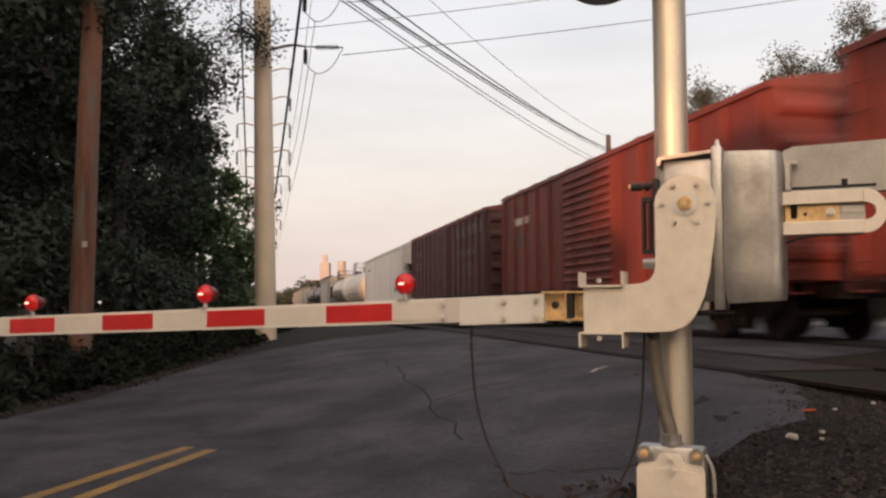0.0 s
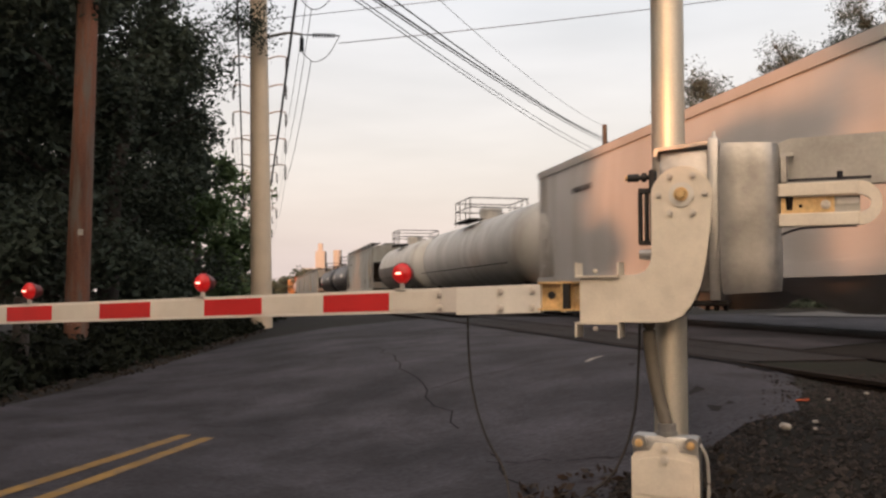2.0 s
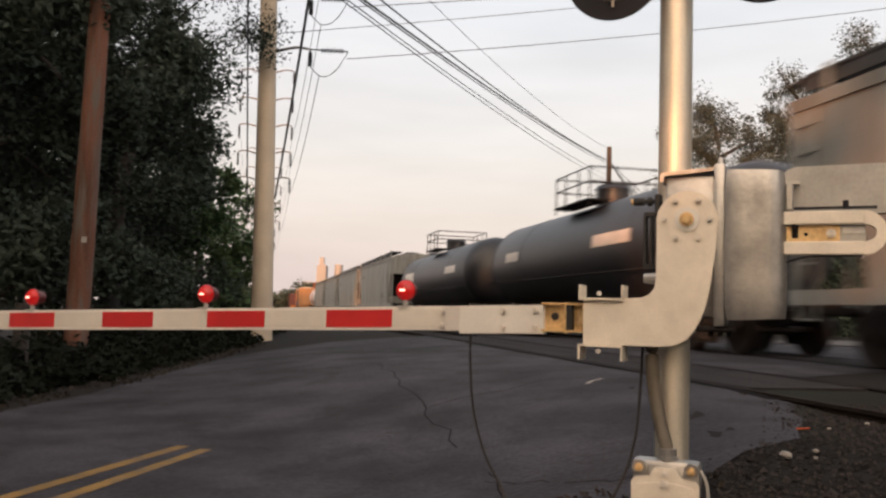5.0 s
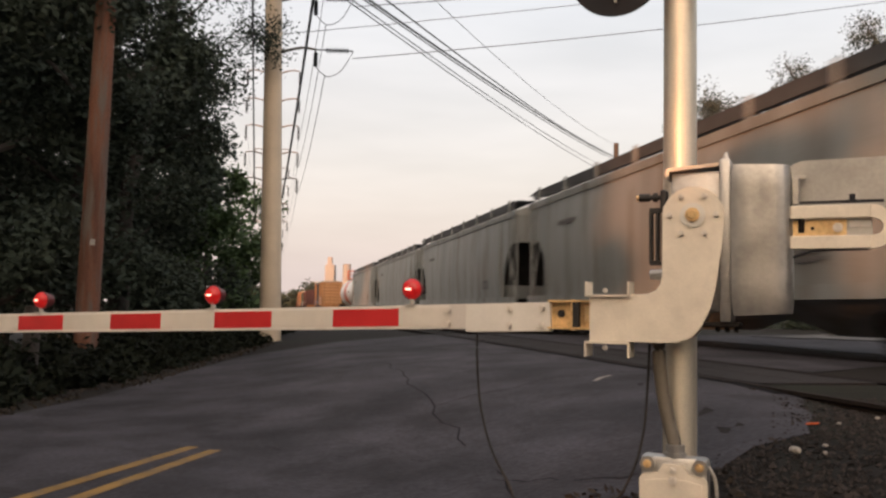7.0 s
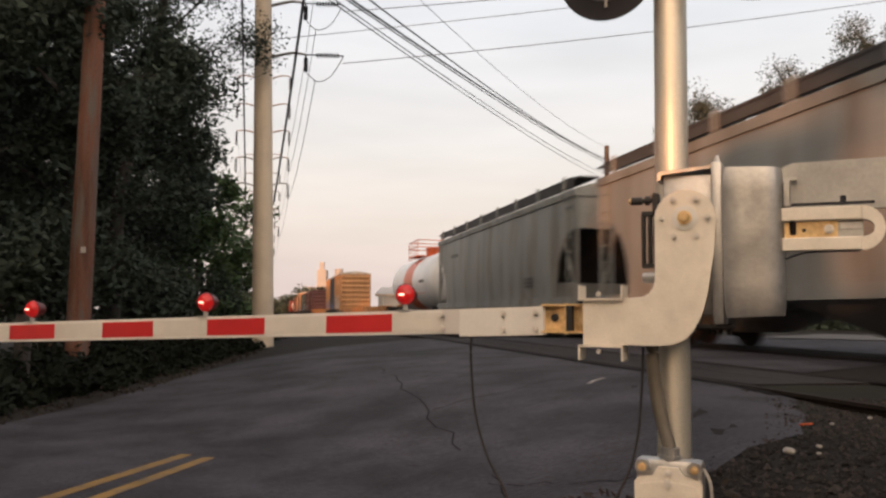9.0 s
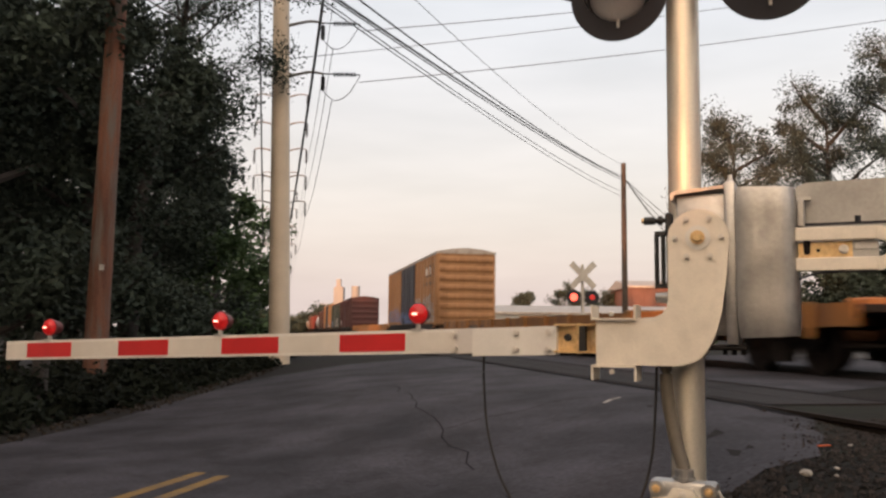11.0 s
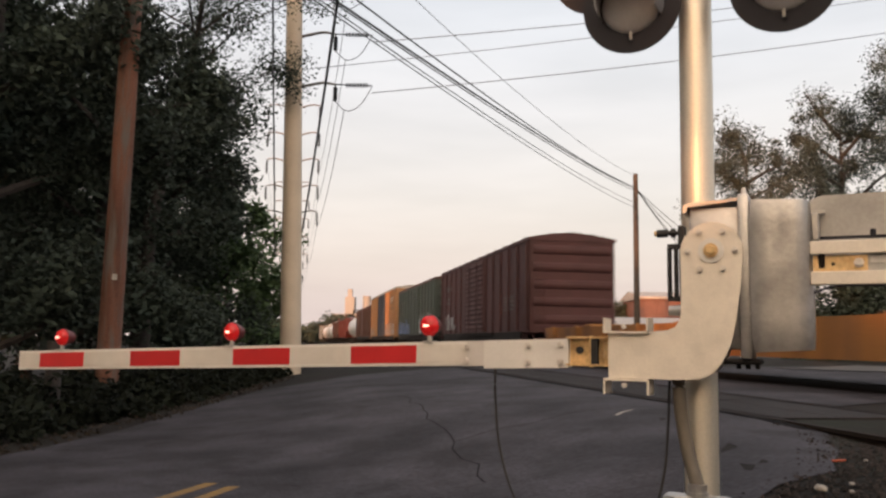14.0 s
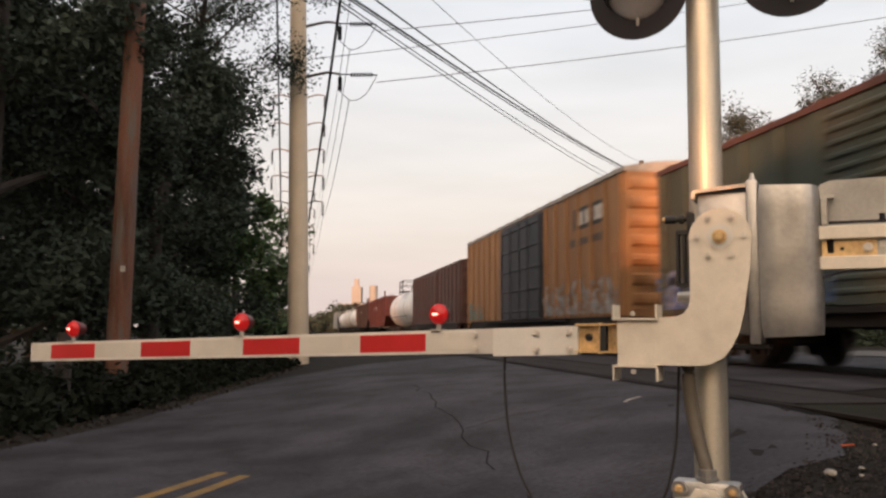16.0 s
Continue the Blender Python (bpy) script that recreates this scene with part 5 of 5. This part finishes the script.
# asphalt seam where the road meets the tracks
for p in (NEAR, TRAIN):
    for off, wd in ((-0.835, 0.09), (-0.680, 0.075), (0.680, 0.075), (0.825, 0.07)):
        groove = [tuple(at(s, p + off)[:2]) for s in (6.6, 9, 12, 15, 18, 21, 22.5)]
        strip("flangeway", wander(groove, 5, 0.012), wd, 0.010, "crack", "dark groove beside the rail in the asphalt", "groove")
strip("road_crack", wander([(-2.4, 8.3), (-1.2, 7.2), (-0.2, 6.6), (0.4, 5.6)]), 0.010, 0.008, "crack", "dark crack in the asphalt", "crack")
strip("road_crack", wander([(0.4, 5.6), (0.9, 5.3), (1.3, 5.0)]), 0.014, 0.008, "crack", "dark crack in the asphalt", "crack")
strip("road_crack", wander([(-0.1, 8.5), (1.2, 9.3), (2.6, 9.6)]), 0.016, 0.008, "crack", "dark crack in the asphalt", "crack")


def stones():
    me = bpy.data.meshes.new("mesh")
    co, fa = [], []
    rng = random.Random(8)
    for _ in range(34000):
        x = rng.uniform(0.5, 6.0)
        y = rng.uniform(2.5, 9.0)
        # on the shoulder to the right of the road only
        edge = 0.6 if y < 4.7 else 0.83 + (y - 4.7) * 2.2 if y < 5 else 1.5 + (y - 5) * 1.45 if y < 5.55 else 2.3 + (y - 5.55) * 0.41 if y < 7.1 else 2.95
        if x < edge + rng.uniform(-0.30, 0.2):
            continue
        s = rng.uniform(0.007, 0.020) * (1.7 if rng.random() < 0.06 else 1)
        z = lie(x, y) + s * 0.25 - 0.002
        if across(x, y) > NEAR - 0.9 and along(x, y) > 6.4:
            continue
        b = len(co)
        ph = rng.uniform(0, 6)
        for k in range(5):
            a = ph + k * 2 * math.pi / 5 + rng.uniform(-0.3, 0.3)
            q = s * rng.uniform(0.8, 1.25)
            co.append((x + q * math.cos(a), y + q * math.sin(a), z - s * 0.3 + rng.uniform(-0.2, 0.2) * s))
        co.append((x + rng.uniform(-0.3, 0.3) * s, y + rng.uniform(-0.3, 0.3) * s, z + s * rng.uniform(0.35, 0.8)))
        for k in range(5):
            fa.append((b + k, b + (k + 1) % 5, b + 5))
    me.from_pydata(co, [], fa)
    m = bpy.data.materials.new("gravel")
    m.use_nodes = True
    n, l = m.node_tree.nodes, m.node_tree.links
    g = n.new("ShaderNodeNewGeometry")
    r = n.new("ShaderNodeValToRGB")
    r.color_ramp.elements[0].color = (0.008, 0.007, 0.0065, 1)
    r.color_ramp.elements[1].color = (0.042, 0.035, 0.032, 1)
    l.new(g.outputs["Random Per Island"], r.inputs[0])
    l.new(r.outputs[0], n["Principled BSDF"].inputs["Base Color"])
    n["Principled BSDF"].inputs["Roughness"].default_value = 0.9
    n["Principled BSDF"].inputs["Specular IOR Level"].default_value = 0.2
    me.materials.append(m)
    tagged(new("gravel", me), "loose grey-brown gravel on the road shoulder", "gravel", kind="stuff")
    for x, y, s in ((1.96, 4.97, 0.036), (2.06, 4.82, 0.014), (2.13, 4.97, 0.018), (2.5, 5.6, 0.014), (2.9, 5.9, 0.016)):
        bm = B()
        bmesh.ops.create_icosphere(bm, subdivisions=2, radius=s)
        for v in bm.verts:
            v.co *= 1 + 0.25 * noise.noise(v.co * 30 + Vector((x, y, 0)))
            v.co.z *= 0.6
        tagged(part("pale_stone", bm, "white_stone", m=pose(x, y, lie(x, y) + 0.03)), "pale stone lying on the gravel", "stone", "pale stones")


stones()
lt = bx(B(), -0.05, 0.05, -0.012, 0.012, 0, 0.012, 0.003)
tagged(part("red_litter", lt, "band_orange", m=pose(2.4, 5.75, lie(2.4, 5.75) + 0.004, 0, 0, 20)), "small red scrap lying on the gravel", "litter")

# ---- trees ----


def leaf_mesh(rng, clumps, per, size, material, flat=0.6):
    """Many small leaves: each a bent quad, thrown round clump centres."""
    co, fa = [], []
    for c, rad in clumps:
        for _ in range(per):
            d = Vector((rng.gauss(0, 1), rng.gauss(0, 1), rng.gauss(0, 0.8)))
            d = d.normalized() * rad * rng.random() ** 0.45
            p = c + d
            u = Vector((rng.gauss(0, 1), rng.gauss(0, 1), rng.gauss(0, flat))).normalized()
            v = u.cross(Vector((rng.gauss(0, 1), rng.gauss(0, 1), rng.gauss(0, 1)))).normalized()
            s = size * rng.uniform(0.6, 1.3)
            b = len(co)
            co += [p - u * s, p + v * s * 0.45 + u * s * 0.1, p + u * s, p - v * s * 0.45 + u * s * 0.1]
            fa.append((b, b + 1, b + 2, b + 3))
    me = bpy.data.meshes.new("mesh")
    me.from_pydata([tuple(p) for p in co], [], fa)
    me.materials.append(M[material])
    return me


def tree(x, y, height, spread, label, seed, limbs=9, clumps=90, per=70, size=0.16, low=0.25, material="leaf", lean=(0, 0), name="tree", clump_r=0.7, group="trees", base_z=None, limb=1.0):
    rng = random.Random(seed)
    g = thing(name, pose(x, y, lie(x, y) if base_z is None else base_z), label, "tree", group)
    tr = B()
    top = Vector((lean[0], lean[1], height * 0.8))
    pts = curve_pts([(0, 0, -0.2), (0.1 * lean[0] + rng.uniform(-0.1, 0.1), 0.1 * lean[1], height * 0.3), tuple(top * 0.75), tuple(top)], 8)
    tube(tr, pts, 0.03 * height * 0.55 + 0.06, 10, 0.03)
    tips = []
    for k in range(limbs):
        t = low + (0.98 - low) * k / max(1, limbs - 1)
        base = pts[min(len(pts) - 1, int(t * (len(pts) - 1)))]
        a = k * 2.4 + rng.uniform(-0.5, 0.5)
        reach = spread * (0.55 + 0.45 * math.sin(math.pi * min(1, max(0.12, (t - low) / (1 - low) * 0.85 + 0.1)))) * rng.uniform(0.8, 1.1)
        end = base + Vector((math.cos(a) * reach, math.sin(a) * reach, height * rng.uniform(0.06, 0.2)))
        midp = base.lerp(end, 0.5) + Vector((rng.uniform(-0.3, 0.3), rng.uniform(-0.3, 0.3), rng.uniform(-0.1, 0.4)))
        lp = curve_pts([base, midp, end], 6)
        tube(tr, lp, (0.012 * height * 0.6 + 0.02) * limb, 6, 0.012 * limb)
        tips += lp[3:]
        for _ in range(3):
            o = lp[rng.randint(4, len(lp) - 1)]
            e = o + Vector((rng.uniform(-1, 1), rng.uniform(-1, 1), rng.uniform(-0.2, 0.8))) * spread * 0.35
            q = curve_pts([o, o.lerp(e, 0.5) + Vector((0, 0, 0.1)), e], 4)
            tube(tr, q, 0.02, 5, 0.006)
            tips += q[2:]
    part("trunk", tr, "bark", g, smooth=True)
    cl = []
    for _ in range(clumps):
        c = rng.choice(tips) + Vector((rng.gauss(0, 0.35), rng.gauss(0, 0.35), rng.gauss(0, 0.3))) * spread * 0.25
        cl.append((c, clump_r * rng.uniform(0.5, 1.25)))
    part("crown", leaf_mesh(rng, cl, per, size, material), material, g)
    return g


# the dark wood beside the road
for i, (x, y, h, s, lx) in enumerate(((-9.0, 15.5, 12.5, 2.9, 0.1), (-8.7, 19.5, 9.8, 3.0, 0.8), (-9.15, 24.0, 9.4, 3.1, 0.6), (-9.8, 27.0, 9.0, 2.9, 0.5), (-11.5, 18.0, 14.0, 3.6, 0), (-12.4, 24.0, 11, 3.4, 0), (-11.5, 13.0, 13.0, 3.4, 0), (-15.5, 20.0, 15, 4, 0), (-16, 27, 12, 4, 0), (-11.2, 29.5, 8.5, 2.8, 0.2), (-10.8, 9.5, 12, 3.2, 0), (-15, 12, 14, 4, 0))):
    tree(x, y, h, s, "tall dark-leaved tree in the roadside wood", 40 + i, limbs=12, clumps=150 if i in (1, 2, 3) else 205, per=180 if i < 4 else 110, size=0.088 if i < 4 else 0.105, low=0.10, lean=(lx, 0), clump_r=0.78, group="roadside wood")
tree(-8.2, 21.5, 13.5, 3.4, "tall tree with thin upper branches over the road", 83, limbs=14, clumps=330, per=90, size=0.055, low=0.50, lean=(1.3, 0), clump_r=0.62, limb=0.3, group="roadside wood")
tree(-8.9, 31.0, 6.6, 2.5, "smaller light green tree at the edge of the wood", 71, limbs=10, clumps=110, per=70, size=0.15, low=0.06, material="leaf_light", clump_r=0.7, group="roadside wood")
tree(-10.6, 38.0, 7.0, 3.0, "smaller light green tree at the edge of the wood", 72, limbs=10, clumps=110, per=70, size=0.15, low=0.06, material="leaf_light", clump_r=0.8, group="roadside wood")
# the wood carried on out of view, added to dim the road's left side
for i, (x, y) in enumerate(((-11.0, 3.0), (-11.6, -4.0), (-12.4, -11.0))):
    tree(x, y, 11.0, 3.2, "tall dark leafy tree added out of view beside the road", 101 + i, limbs=10, clumps=150, per=70, size=0.22, low=0.06, clump_r=0.9, group="roadside wood")
# beyond the tracks
for i, (x, y, h, s, mt) in enumerate(((15.8, 47.0, 13.8, 3.4, "leaf_grey"), (20.6, 46.0, 15.6, 3.9, "leaf_grey"), (24.8, 45.0, 17.2, 4.3, "leaf_grey"), (29.0, 42.0, 15, 4.5, "leaf"), (33, 38, 15, 4.5, "leaf_grey"), (37, 33, 15, 4.5, "leaf_grey"))):
    tree(x, y, h, s, "thinly leaved tree beyond the tracks", 90 + i, limbs=13, clumps=185, per=170, size=0.08, low=0.25, material=mt, clump_r=0.85, group="trees beyond the tracks")
for i, (x, y, h, s) in enumerate(((9.6, 112, 6.4, 1.8), (15.4, 115, 7.3, 2.4), (18.9, 116, 6.6, 2.2), (21.6, 117, 6.3, 2.0))):
    tree(x, y, h, s, "small round tree beyond the warehouse", 200 + i, limbs=9, clumps=70, per=60, size=0.16, low=0.2, clump_r=0.7, group="trees beyond the warehouse")
# low-sun screen: trees added unseen behind the road user, open in one gap
for i, (x, y, h) in enumerate(((-17.7, -30, 13.5), (-23.5, -31, 13.4), (-29, -30, 13.5), (-6.2, -30, 13), (-2.6, -30, 12.5), (1.0, -31, 12.5), (5.0, -32, 12.5), (9, -30, 12.5), (14, -31, 12.5), (-35, -30, 19), (-41, -31, 19), (-47, -30, 19), (-53, -31, 19), (-59, -30, 19), (-65, -31, 19))):
    tree(x, y, h, 3.1, "leafy sun-screen tree added out of view behind the crossing", 120 + i, limbs=12, clumps=210 if h < 15 else 300, per=70, size=0.32, low=0.04, clump_r=1.0, group="trees behind the crossing")


# unseen leaf screens, added to keep sun off far cars and trees
def shade_woods():
    rng = random.Random(61)
    cl = []
    for _ in range(420):
        cl.append((Vector((rng.uniform(-42.0, -24), -120 + rng.uniform(-3, 3), rng.uniform(0.5, 30))), rng.uniform(1.1, 2.0)))
    for _ in range(620):
        cl.append((Vector((rng.uniform(-145, -67), -32 + rng.uniform(-3, 3), rng.uniform(0.5, 23))), rng.uniform(1.2, 2.2)))
    tagged(new("far_woods", leaf_mesh(rng, cl, 55, 0.55, "leaf")), "unseen tree line added far behind the crossing as a sun screen", "woods", kind="stuff")


shade_woods()


# leaf screen out of view, added to keep the low sun off the gate
def hedge():
    rng = random.Random(17)
    cl = []
    for i in range(570):
        cl.append((Vector((rng.uniform(-18, -7.5), -30 + rng.uniform(-0.8, 0.8), rng.uniform(0.2, 5.0))), rng.uniform(0.3, 0.55)))
    # loose clumps added higher up to shade the signal discs
    for _ in range(60):
        cl.append((Vector((rng.uniform(-12.5, -10.3), -30 + rng.uniform(-0.6, 0.6), rng.uniform(5.55, 8.0))), rng.uniform(0.3, 0.5)))
    for _ in range(90):
        cl.append((Vector((rng.uniform(-11.2, -9.0), -30 + rng.uniform(-0.6, 0.6), rng.uniform(4.6, 5.1))), rng.uniform(0.3, 0.45)))
    tagged(new("hedge", leaf_mesh(rng, cl, 60, 0.16, "leaf")), "unseen hedge added behind the crossing to shade the gate", "hedge", kind="stuff")


hedge()
# sheet of road painted paler where it reflects the bright sky
part("pavement", sheet(B(), [(8.6, 25.0), (12.5, 21.5), (20, 27), (15, 33)], 0.03, 1.0), "concrete")
tagged(bpy.data.objects["pavement"], "asphalt beyond the tracks, painted paler for the sky's sheen", "pavement", kind="structure")


def bushes():
    rng = random.Random(77)
    cl = []
    for _ in range(640):
        y = rng.uniform(8, 36)
        x = (-4.85 if y < 12 else -4.62 if y < 24 else -5.3) - abs(rng.gauss(0, 1.3)) - 0.2
        hh = rng.uniform(0.05, 0.9) * min(1.0, 0.06 + max(0.0, -4.8 - x) * 0.45)
        cl.append((Vector((x, y, lie(x, y) + hh)), rng.uniform(0.15, 0.45) * (0.6 if x > -5.3 else 1.0)))
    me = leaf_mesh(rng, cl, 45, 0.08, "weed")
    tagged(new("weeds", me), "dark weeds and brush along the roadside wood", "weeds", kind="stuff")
    cl = []
    for _ in range(150):
        s, p = rng.uniform(2, 60), TRAIN + rng.uniform(3.2, 6.5)
        if 6 < s < 24:
            continue
        q = at(s, p)
        cl.append((Vector((q.x, q.y, 0.5 + rng.uniform(0.1, 0.7))), rng.uniform(0.3, 0.7)))
    me = leaf_mesh(rng, cl, 45, 0.10, "leaf_light")
    tagged(new("weeds", me), "green weeds beyond the tracks", "weeds", kind="stuff")


bushes()


def fallen_leaves():
    rng = random.Random(23)
    cl = []
    for _ in range(420):
        y = rng.uniform(8, 22)
        x = (-4.75 if y < 12 else -4.45) - abs(rng.gauss(0, 0.45)) + 0.15
        cl.append((Vector((x, y, lie(x, y) + 0.03)), 0.05))
    for _ in range(150):
        x, y = rng.uniform(0.45, 1.5), rng.uniform(3.6, 5.0)
        cl.append((Vector((x, y, lie(x, y) + 0.025)), 0.04))
    tagged(new("fallen_leaves", leaf_mesh(rng, cl, 3, 0.035, "litter_leaf")), "dry brown fallen leaves along the road edge", "leaves", kind="stuff")


fallen_leaves()


def brush():
    rng = random.Random(19)
    cl = []
    for _ in range(620):
        u = rng.random()
        cl.append((Vector((18.5 + 20 * u + rng.uniform(-1, 1), 46 - 12 * u + rng.uniform(-1, 1), rng.uniform(0.3, 5.6) * rng.uniform(0.6, 1))), rng.uniform(0.5, 1.0)))
    tagged(new("brush", leaf_mesh(rng, cl, 110, 0.17, "leaf")), "dark brush under the trees beyond the tracks", "bushes", kind="stuff")


brush()

# ---- far things ----


def far_signal():
    g = thing("crossing_signal", pose(4.62, 30.0, 0.5, 0, 0, 6), "far crossing signal with crossed boards and red lights", "crossing signal")
    m = B()
    cyl(m, (0, 0, 0), (0, 0, 3.1), 0.06, seg=12)
    part("mast", m, "galv", g, smooth=True)
    # boards seen from behind, their backlit shade put into the grey
    for a in (45, -45):
        b = B()
        bx(b, -0.6, 0.6, -0.07, -0.05, -0.11, 0.11)
        o = part("crossbuck", b, "galv", g, "crossing board seen from behind, greyed for its backlit side")
        o.matrix_basis = Matrix.Translation((0, 0.0 if a > 0 else -0.03, 2.72)) @ Matrix.Rotation(math.radians(a), 4, "Y")
    for x in (-0.33, 0.33):
        d = B()
        cyl(d, (x, -0.06, 1.95), (x, -0.04, 1.95), 0.25, seg=24)
        dd = part("disc", d, "black", g, "black background disc")
        l_ = B()
        cyl(l_, (x, -0.09, 1.95), (x, -0.06, 1.95), 0.13 if x < 0 else 0.10, seg=20)
        part("lens", l_, "hot_red" if x < 0 else "lens", dd, "glowing red lens")
    c = B()
    cyl(c, (-0.4, 0, 1.95), (0.4, 0, 1.95), 0.03, seg=8)
    part("crossarm", c, "galv", g)


M["hot_red"] = mat("hot_red", (0.8, 0.05, 0.03), 0.3, 0, 0.05, 10, 60, 0.0, glow=((1.0, 0.10, 0.06), 1.6))
far_signal()


def warehouse(x0, x1, y, z1, label, material, n=12, depth=20.0, rz=0.0):
    g = thing("warehouse", pose((x0 + x1) / 2, y, 0.3, 0, 0, rz), label, "warehouse")
    w = (x1 - x0) / 2
    b = B()
    bx(b, -w, w, 0, depth, 0, z1 - 0.3)
    part("wall", b, material, g)
    r = B()
    loft(r, [[(x, -0.3, z1 - 0.35), (x, -0.3, z1 - 0.1), (x, depth / 2, z1 + 0.9), (x, depth + 0.3, z1 - 0.1), (x, depth + 0.3, z1 - 0.35)] for x in (-w - 0.3, w + 0.3)])
    part("roof", r, "roof_pale", g, "pale metal roof")
    rb = mesh_of(bx(B(), -0.08, 0.08, -0.12, 0.0, 0, z1 - 0.4), material)
    for i in range(n):
        part("wall_post", rb, material, g, m=pose(-w + 0.5 + i * (2 * w - 1) / (n - 1), 0, 0))
    dm = mesh_of(bx(B(), -1.4, 1.4, -0.06, -0.01, 0, 2.2), "glass")
    for i in range(3):
        part("dock_door", dm, "glass", g, m=pose(-w * 0.6 + i * w * 0.6, 0, 0))


warehouse(-6.0, 40.0, 90.0, 3.1, "long low pale grey metal warehouse beyond the tracks", "warehouse", 24)
warehouse(22.5, 30.0, 108.0, 7.0, "red brick building beyond the warehouse", "brick", 5, 12)
warehouse(30.5, 44.0, 110.0, 5.2, "low red brick building beyond the warehouse", "brick", 6, 12)


def silo_group():
    g = thing("grain_elevator", pose(-37.5, 320.0, 0), "distant pale concrete plant with two towers", "industrial plant")
    b = B()
    bx(b, -7, -3.5, 0, 6, 0, 17.5)
    part("tower", b, "silo", g)
    b = B()
    cyl(b, (1.0, 3, 0), (1.0, 3, 18), 1.6, seg=16)
    part("silo", b, "silo", g, smooth=True)
    b = B()
    bx(b, -12, 8, 0, 8, 0, 11)
    part("hall", b, "silo", g)
    b = B()
    bx(b, -6.2, -4.5, 1, 3, 17.5, 20.5)
    part("head_house", b, "silo", g)


silo_group()


def far_woods():
    rng = random.Random(3)
    cl = []
    for _ in range(520):
        x = rng.uniform(-75, -28)
        y = 250 + rng.uniform(-15, 15)
        cl.append((Vector((x, y, rng.uniform(0.5, 8.0) * (0.75 + 0.25 * math.sin(x * 0.3)))), rng.uniform(1.0, 2.2)))
    for _ in range(420):
        x = rng.uniform(-6, 75)
        y = 150 + rng.uniform(-8, 8)
        top = 4.5 + 4.0 * max(0.0, noise.noise(Vector((x * 0.13, 0, 5))))
        cl.append((Vector((x, y, rng.uniform(0.5, top))), rng.uniform(0.7, 1.5)))
    for _ in range(500):
        x = rng.choice((-1, 1)) * rng.uniform(75, 260)
        y = rng.uniform(120, 300)
        cl.append((Vector((x, y, rng.uniform(0.5, 9))), rng.uniform(1.5, 3)))
    me = leaf_mesh(rng, cl, 40, 0.5, "leaf")
    tagged(new("far_woods", me), "distant line of dark trees", "woods", kind="stuff")


far_woods()

# ---- what moves ----
SPEED, SLOWING = 21.61, -0.0043
HEADING = math.degrees(math.atan2(-1, K))


def motions():
    for car, z0 in FLEET:
        rows = []
        for i in range(0, 17):
            y = z0 - SPEED * i - SLOWING * i * i
            q = Vector((8 - K * y, y, 0)) + Vector((1, K, 0)) / KL * 1.52
            rows.append((float(i), pose(q.x, q.y, RAIL, 0, 0, HEADING)))
        walk(car, rows)


motions()
